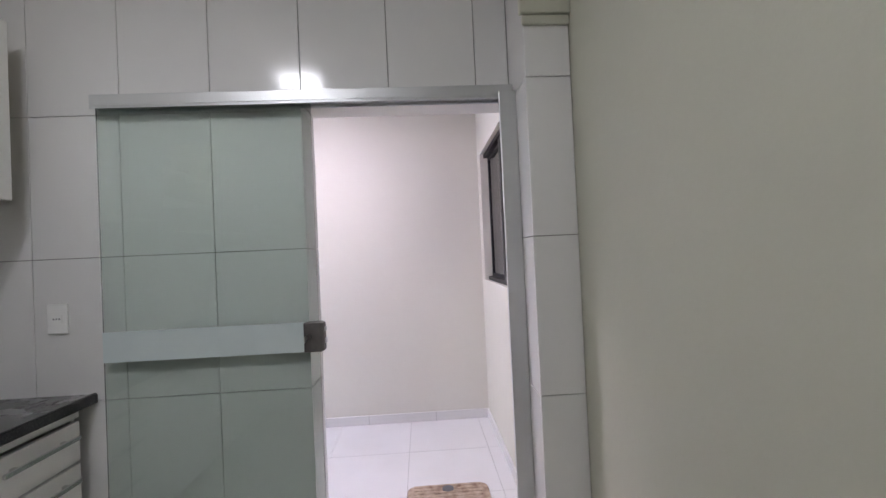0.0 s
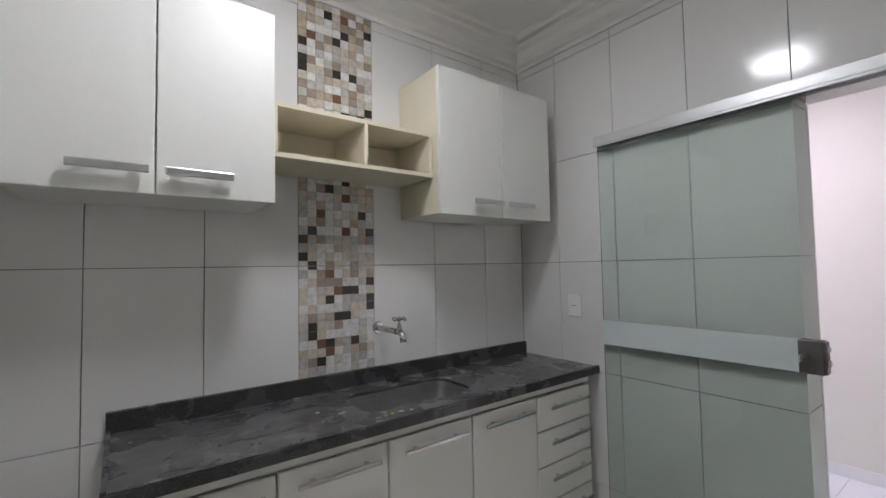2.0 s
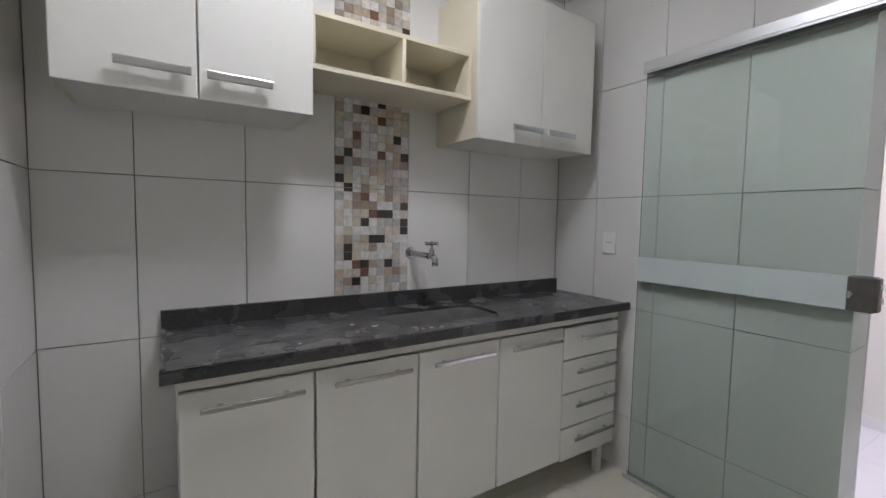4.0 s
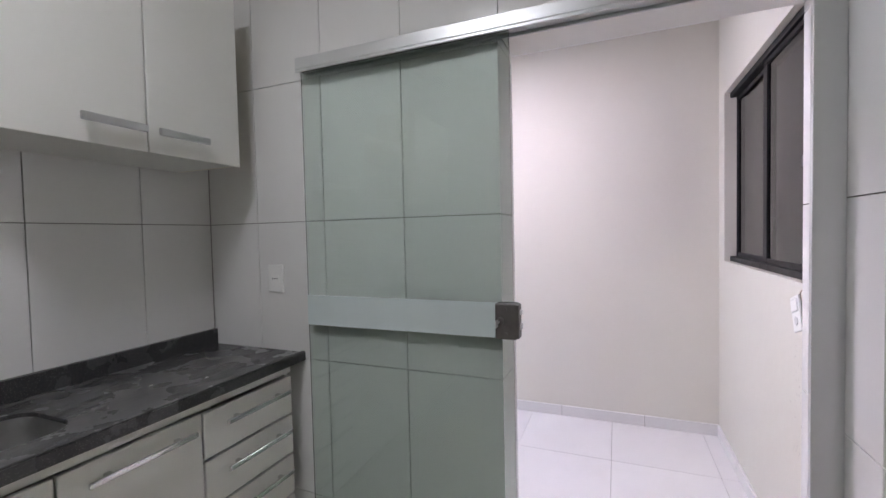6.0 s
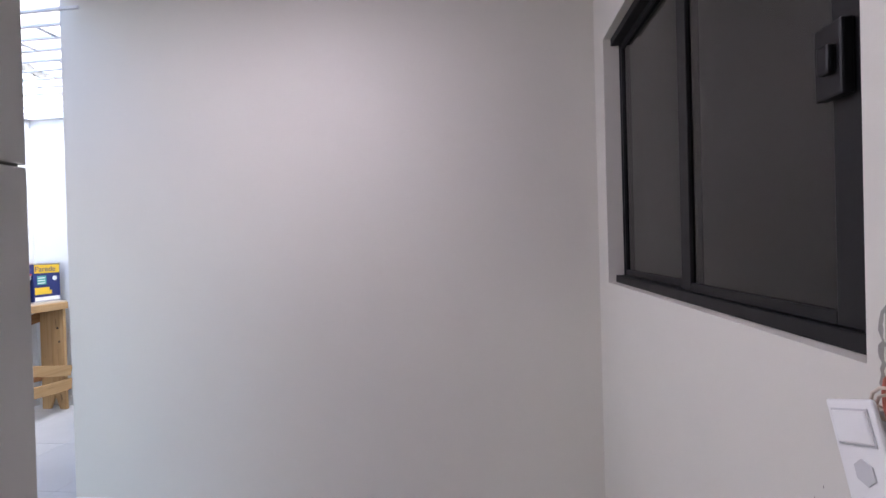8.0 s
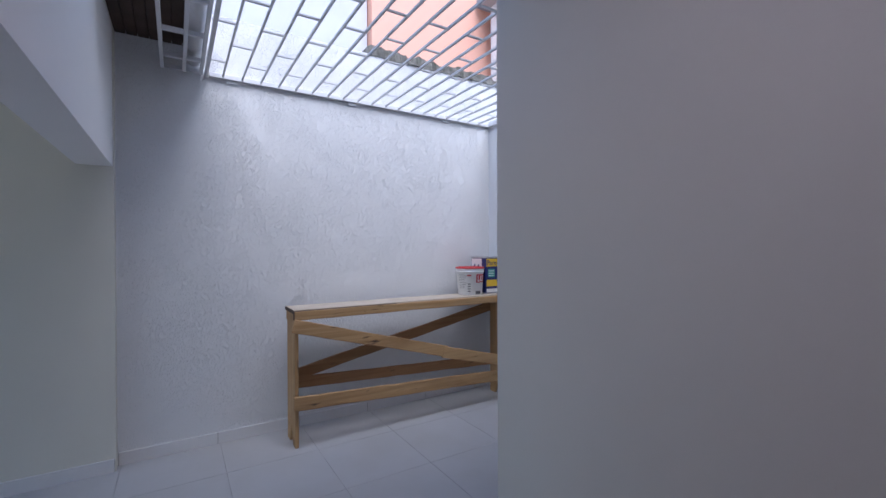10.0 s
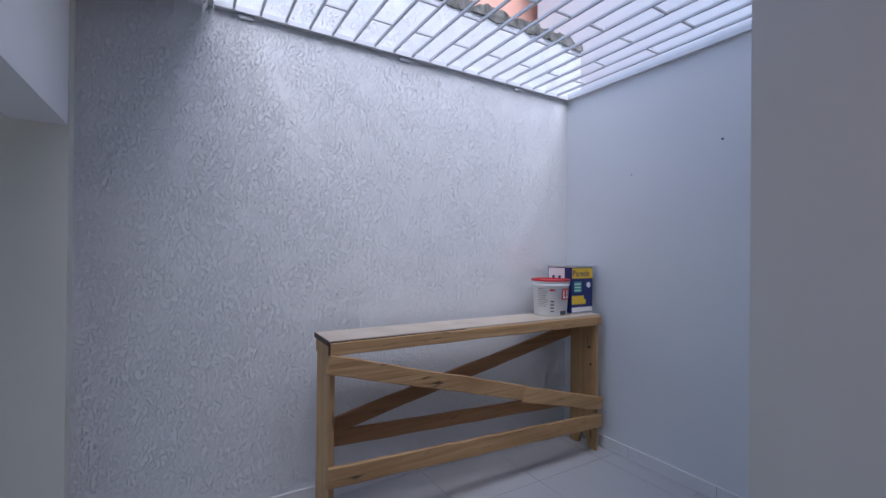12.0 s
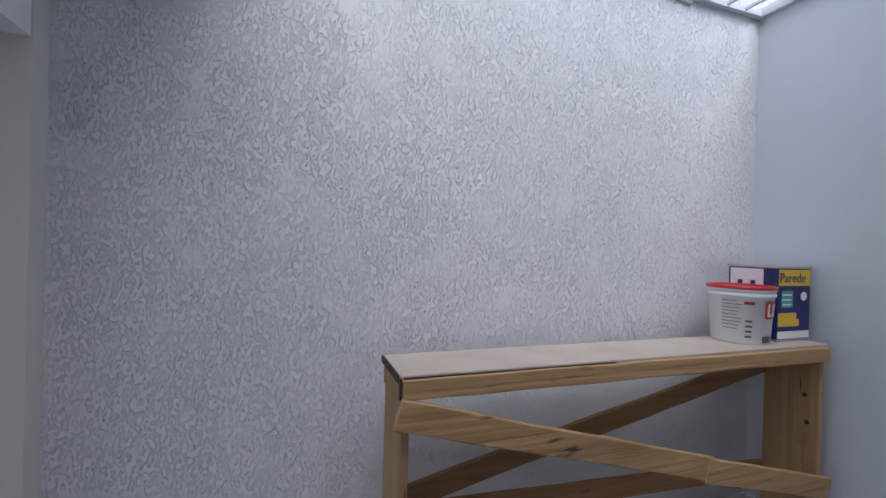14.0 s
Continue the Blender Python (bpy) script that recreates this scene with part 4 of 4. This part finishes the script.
part("weave", mat_mesh(), M_MAT, mat_thing)
for k in range(9):
    y = 2.16 + k * 0.036
    part("rib", boxes((0.12, 0.52, y, y + 0.02, 0.0125, 0.0165), bevel=0.0018), M_MAT, mat_thing)
bmm = bmesh.new()
lathe(bmm, [(0.034, 0.0130), (0.034, 0.0175), (0.020, 0.0182)], 0.32, 2.42, 24)
part("dark_oval", bmm, M_INK, mat_thing, "dark woven oval")

# ---------------------------------------------------------------- scraps on the worktop
for k, (x, y, mat, w) in enumerate(((-1.17, 0.47, M_YELLOW, 0.016), (-1.175, 0.51, M_PLASTIC, 0.022), (-1.165, 0.55, M_PLASTIC, 0.014), (-1.30, 0.33, M_PLASTIC, 0.03), (-1.36, 0.26, M_PLASTIC, 0.02), (-1.25, 0.24, M_PLASTIC, 0.012), (-1.33, 1.18, M_PLASTIC, 0.012), (-1.22, 1.30, M_PLASTIC, 0.015), (-1.20, 0.02, M_PLASTIC, 0.010))):
    rr = random.Random(90 + k)
    bm = bmesh.new()
    n = 7
    ring = []
    for z in (0.9003, 0.9025):
        ring.append([bm.verts.new((x + 0.2 * w * rr.uniform(0.6, 1.2) * math.cos(2 * math.pi * i / n), y + 0.55 * w * rr.uniform(0.6, 1.2) * math.sin(2 * math.pi * i / n), z)) for i in range(n)])
    for i in range(n):
        bm.faces.new((ring[0][i], ring[0][(i + 1) % n], ring[1][(i + 1) % n], ring[1][i]))
    bm.faces.new(ring[1])
    bm.faces.new(ring[0][::-1])
    tagged(part("plaster_scrap", bm, mat), "yellow crumb of sponge on the worktop" if mat is M_YELLOW else "white crumb of plaster on the worktop", "scrap", "scraps on the worktop")

# skirtings of the yard and the service area
for name, spec in (("baseboard_yard_west", (-3.899, -3.889, 1.965, 4.979, 0, 0.080)), ("baseboard_yard_north", (-3.889, -1.985, 4.969, 4.979, 0, 0.080)), ("baseboard_passage", (-3.814, -3.804, -0.85, 1.954, 0, 0.080)), ("baseboard_back", (-1.97, 0.738, 3.507, 3.516, 0, 0.075)), ("baseboard_window", (0.730, 0.739, 1.90, 3.506, 0, 0.075))):
    base_run = setting(name, boxes(spec), M_GROUT, "low porcelain skirting tiles along the wall", "skirting")
    x0, x1, y0, y1, z0, z1 = spec
    along_y = (y1 - y0) > (x1 - x0)
    lo, hi = (y0, y1) if along_y else (x0, x1)
    a = lo
    while a < hi - 0.02:
        b = min(a + 0.565, hi)
        s = (x0 - 0.002, x1 + 0.002, a + 0.0015, b - 0.0015, 0, z1 + 0.002) if along_y else (a + 0.0015, b - 0.0015, y0 - 0.002, y1 + 0.002, 0, z1 + 0.002)
        part("skirting_tile", boxes(s, bevel=0.0015), M_FLOOR_OUT, base_run)
        a = b

# small marks on the yard wall
for y, x, z in ((4.979, -2.745, 2.05), (4.979, -3.32, 1.93)):
    bmk = bmesh.new()
    add_cyl(bmk, (x, y + 0.004, z), (x, y - 0.001, z), 0.007 if x > -3 else 0.004, seg=12)
    tagged(part("plug_hole", bmk, M_INK), "small dark plug hole in the yard wall", "hole")

# ---------------------------------------------------------------- tiles, last
JZ = [0.0, 0.295, 0.873, 1.450, 2.030, 2.610, 2.80]
GAP = 0.0016


def wall_tiles(parent, axis, face, depth, us, zs, skip=()):
    """Glazed tiles on a wall; axis: the wall's normal, depth: signed thickness away from the face."""
    for i in range(len(us) - 1):
        for j in range(len(zs) - 1):
            if (i, j) in skip or us[i + 1] - us[i] < 0.01:
                continue
            a, b = sorted((face, face + depth))
            if axis == 'x':
                s = (a, b, us[i] + GAP, us[i + 1] - GAP, zs[j] + GAP, zs[j + 1] - GAP)
            else:
                s = (us[i] + GAP, us[i + 1] - GAP, a, b, zs[j] + GAP, zs[j + 1] - GAP)
            part("tile", boxes(s, bevel=0.0012), M_TILE, parent)


west_u = [-0.70, -0.43, -0.077, 0.281, 0.642, 1.006, 1.369, 1.679]
wall_tiles(wall_west, 'x', -1.63, -0.012, west_u, JZ, skip=[(3, j) for j in range(2, 6)])
north_u = [-1.63, -1.343, -0.985, -0.622, -0.25]
wall_tiles(wall_north, 'y', 1.68, 0.012, north_u, JZ)
wall_tiles(wall_north, 'y', 1.68, 0.012, [-0.25, 0.116, 0.488, 0.63], [2.075, 2.61, 2.80])
wall_tiles(wall_north, 'x', -0.252, -0.010, [1.681, 1.889], [0.0, 0.295, 0.873, 1.450, 2.030, 2.064])
wall_tiles(wall_north, 'x', 0.63, 0.012, [1.40, 1.68], JZ)
wall_tiles(wall_north, 'y', 1.40, 0.012, [0.63, 0.798], JZ)
wall_tiles(wall_north, 'x', 0.65, 0.010, [1.681, 1.889], [0.0, 0.295, 0.873, 1.450, 2.030, 2.064])
wall_tiles(wall_south, 'y', -0.70, -0.012, [-1.63, -1.27, -0.91, -0.55, -0.19, 0.17, 0.53, 0.80], JZ)

# mosaic strip behind the tap
CHIPS = [((0.80, 0.78, 0.75), 8), ((0.67, 0.60, 0.50), 7), ((0.55, 0.53, 0.50), 6), ((0.54, 0.44, 0.33), 3), ((0.20, 0.105, 0.07), 2), ((0.025, 0.022, 0.022), 3), ((0.38, 0.31, 0.25), 3)]
chip_mats, weights = [], []
for k, (c, w) in enumerate(CHIPS):
    dark = c[0] < 0.1
    chip_mats.append(material("mosaic_chip", c, 0.12, vary=0.3 if dark else 0.7, vscale=46, grain=0.18, per_object=0.25, tint=(0.10, 0.08, 0.06) if dark else tuple(x * 0.62 for x in c)))
    weights.append(w)
WIDE, TALL = 0.0400, 0.0385
CHIP = (-WIDE / 2 + 0.0005, WIDE / 2 - 0.0005, -TALL / 2 + 0.0005, TALL / 2 - 0.0005)
chip_meshes = [mesh_of("mosaic_chip", boxes((-0.005, 0.0, *CHIP)), m) for m in chip_mats]
part("joint_line", boxes((-1.634, -1.6285, 0.2815, 0.6415, 1.4485, 1.4515)), M_GROUT, wall_west)
part("mosaic_ground", boxes((-1.642, -1.6335, 0.2815, 0.6415, 0.875, 2.80)), M_WGROUT, wall_west)
rng = random.Random(7)
far = [bmesh.new() for _ in CHIPS]
for r in range(44):
    z = 0.971 + TALL / 2 + r * TALL
    for c in range(9):
        k = rng.choices(range(len(CHIPS)), weights)[0]
        x, y = -1.6295 + rng.uniform(-0.0005, 0.0005), 0.2815 + WIDE * (c + 0.5)
        if z < 1.86:
            ob = new("mosaic_chip", chip_meshes[k])
            ob.parent = wall_west
            ob.location = (x, y, z)
        else:
            add_box(far[k], x - 0.005, x, y + CHIP[0], y + CHIP[1], z + CHIP[2], z + CHIP[3])
for k, bm in enumerate(far):
    part("mosaic_upper", bm, chip_mats[k], wall_west)["kind"] = "stuff"

# trowelled ridges of the roughcast, uneven in size and density


def ridges(count, spread, seed, place):
    """Small boat-shaped ridges on a wall; place(u, z, h) gives the point h metres proud of it."""
    rng = random.Random(seed)
    (u0, u1), (z0, z1) = spread
    verts, faces = [], []
    while count:
        u, z = rng.uniform(u0, u1), rng.uniform(z0, z1)
        dense = noise.noise(Vector((u * 2.6, z * 2.6, seed))) + 0.6 * noise.noise(Vector((u * 9, z * 9, seed + 3)))
        if rng.random() > 0.62 + 0.75 * dense:
            continue
        count -= 1
        lean = rng.gauss(0, 0.6)
        lu, lz = math.sin(lean), math.cos(lean)
        half, wide, h = rng.uniform(0.0022, 0.006), rng.uniform(0.0013, 0.0024), rng.uniform(0.0035, 0.0075)
        k = len(verts)
        for a, b, c in ((-1, -0.5, 0), (-1, 0.5, 0), (1, 0.5, 0), (1, -0.5, 0), (-0.2, -1, 0), (-0.2, 1, 0), (-0.45, 0, 1), (0.5, 0, 0.8)):
            verts.append(place(u + lu * a * half + lz * b * wide, z + lz * a * half - lu * b * wide, h * c - 0.0006 * (c == 0)))
        faces += [(k + i for i in f) for f in ((0, 4, 6), (0, 6, 1), (1, 6, 5), (5, 6, 7, 2), (2, 7, 3), (3, 7, 6, 4))]
    me = bpy.data.meshes.new("plaster_ridges")
    me.from_pydata(verts, [], [tuple(f) for f in faces])
    me.materials.append(M_ROUGH)
    return me


for wall, data in ((wall_bench, ridges(60000, ((1.97, 4.97), (0.09, 3.0)), 11, lambda u, z, h: (-3.90 + h, u, z))), (wall_yn, ridges(2600, ((-3.88, -1.99), (0.1, 2.95)), 12, lambda u, z, h: (u, 4.98 - 0.5 * h, z)))):
    ob = new("plaster_ridges", data)
    ob.parent = wall
    tagged(ob, kind="stuff")

# floor tiles


def floor_tiles(xs, ys, mat):
    for i in range(len(xs) - 1):
        for j in range(len(ys) - 1):
            part("floor_tile", boxes((xs[i] + 0.0012, xs[i + 1] - 0.0012, ys[j] + 0.0012, ys[j + 1] - 0.0012, -0.0078, 0.0), bevel=0.001), mat, floor_base)


def steps(a, b, first, size):
    """Joint places from a to b with one joint at first."""
    k = math.ceil((a + 0.02 - first) / size)
    out = [a]
    while first + k * size < b - 0.02:
        out.append(first + k * size)
        k += 1
    return out + [b]


floor_tiles(steps(-1.64, 0.80, -1.258, 0.567), steps(-0.71, 1.887, 1.305, 0.567), M_FLOOR)
floor_tiles(steps(-1.78, 0.74, -0.49, 0.567), steps(1.887, 3.517, 2.955, 0.567), M_FLOOR_OUT)
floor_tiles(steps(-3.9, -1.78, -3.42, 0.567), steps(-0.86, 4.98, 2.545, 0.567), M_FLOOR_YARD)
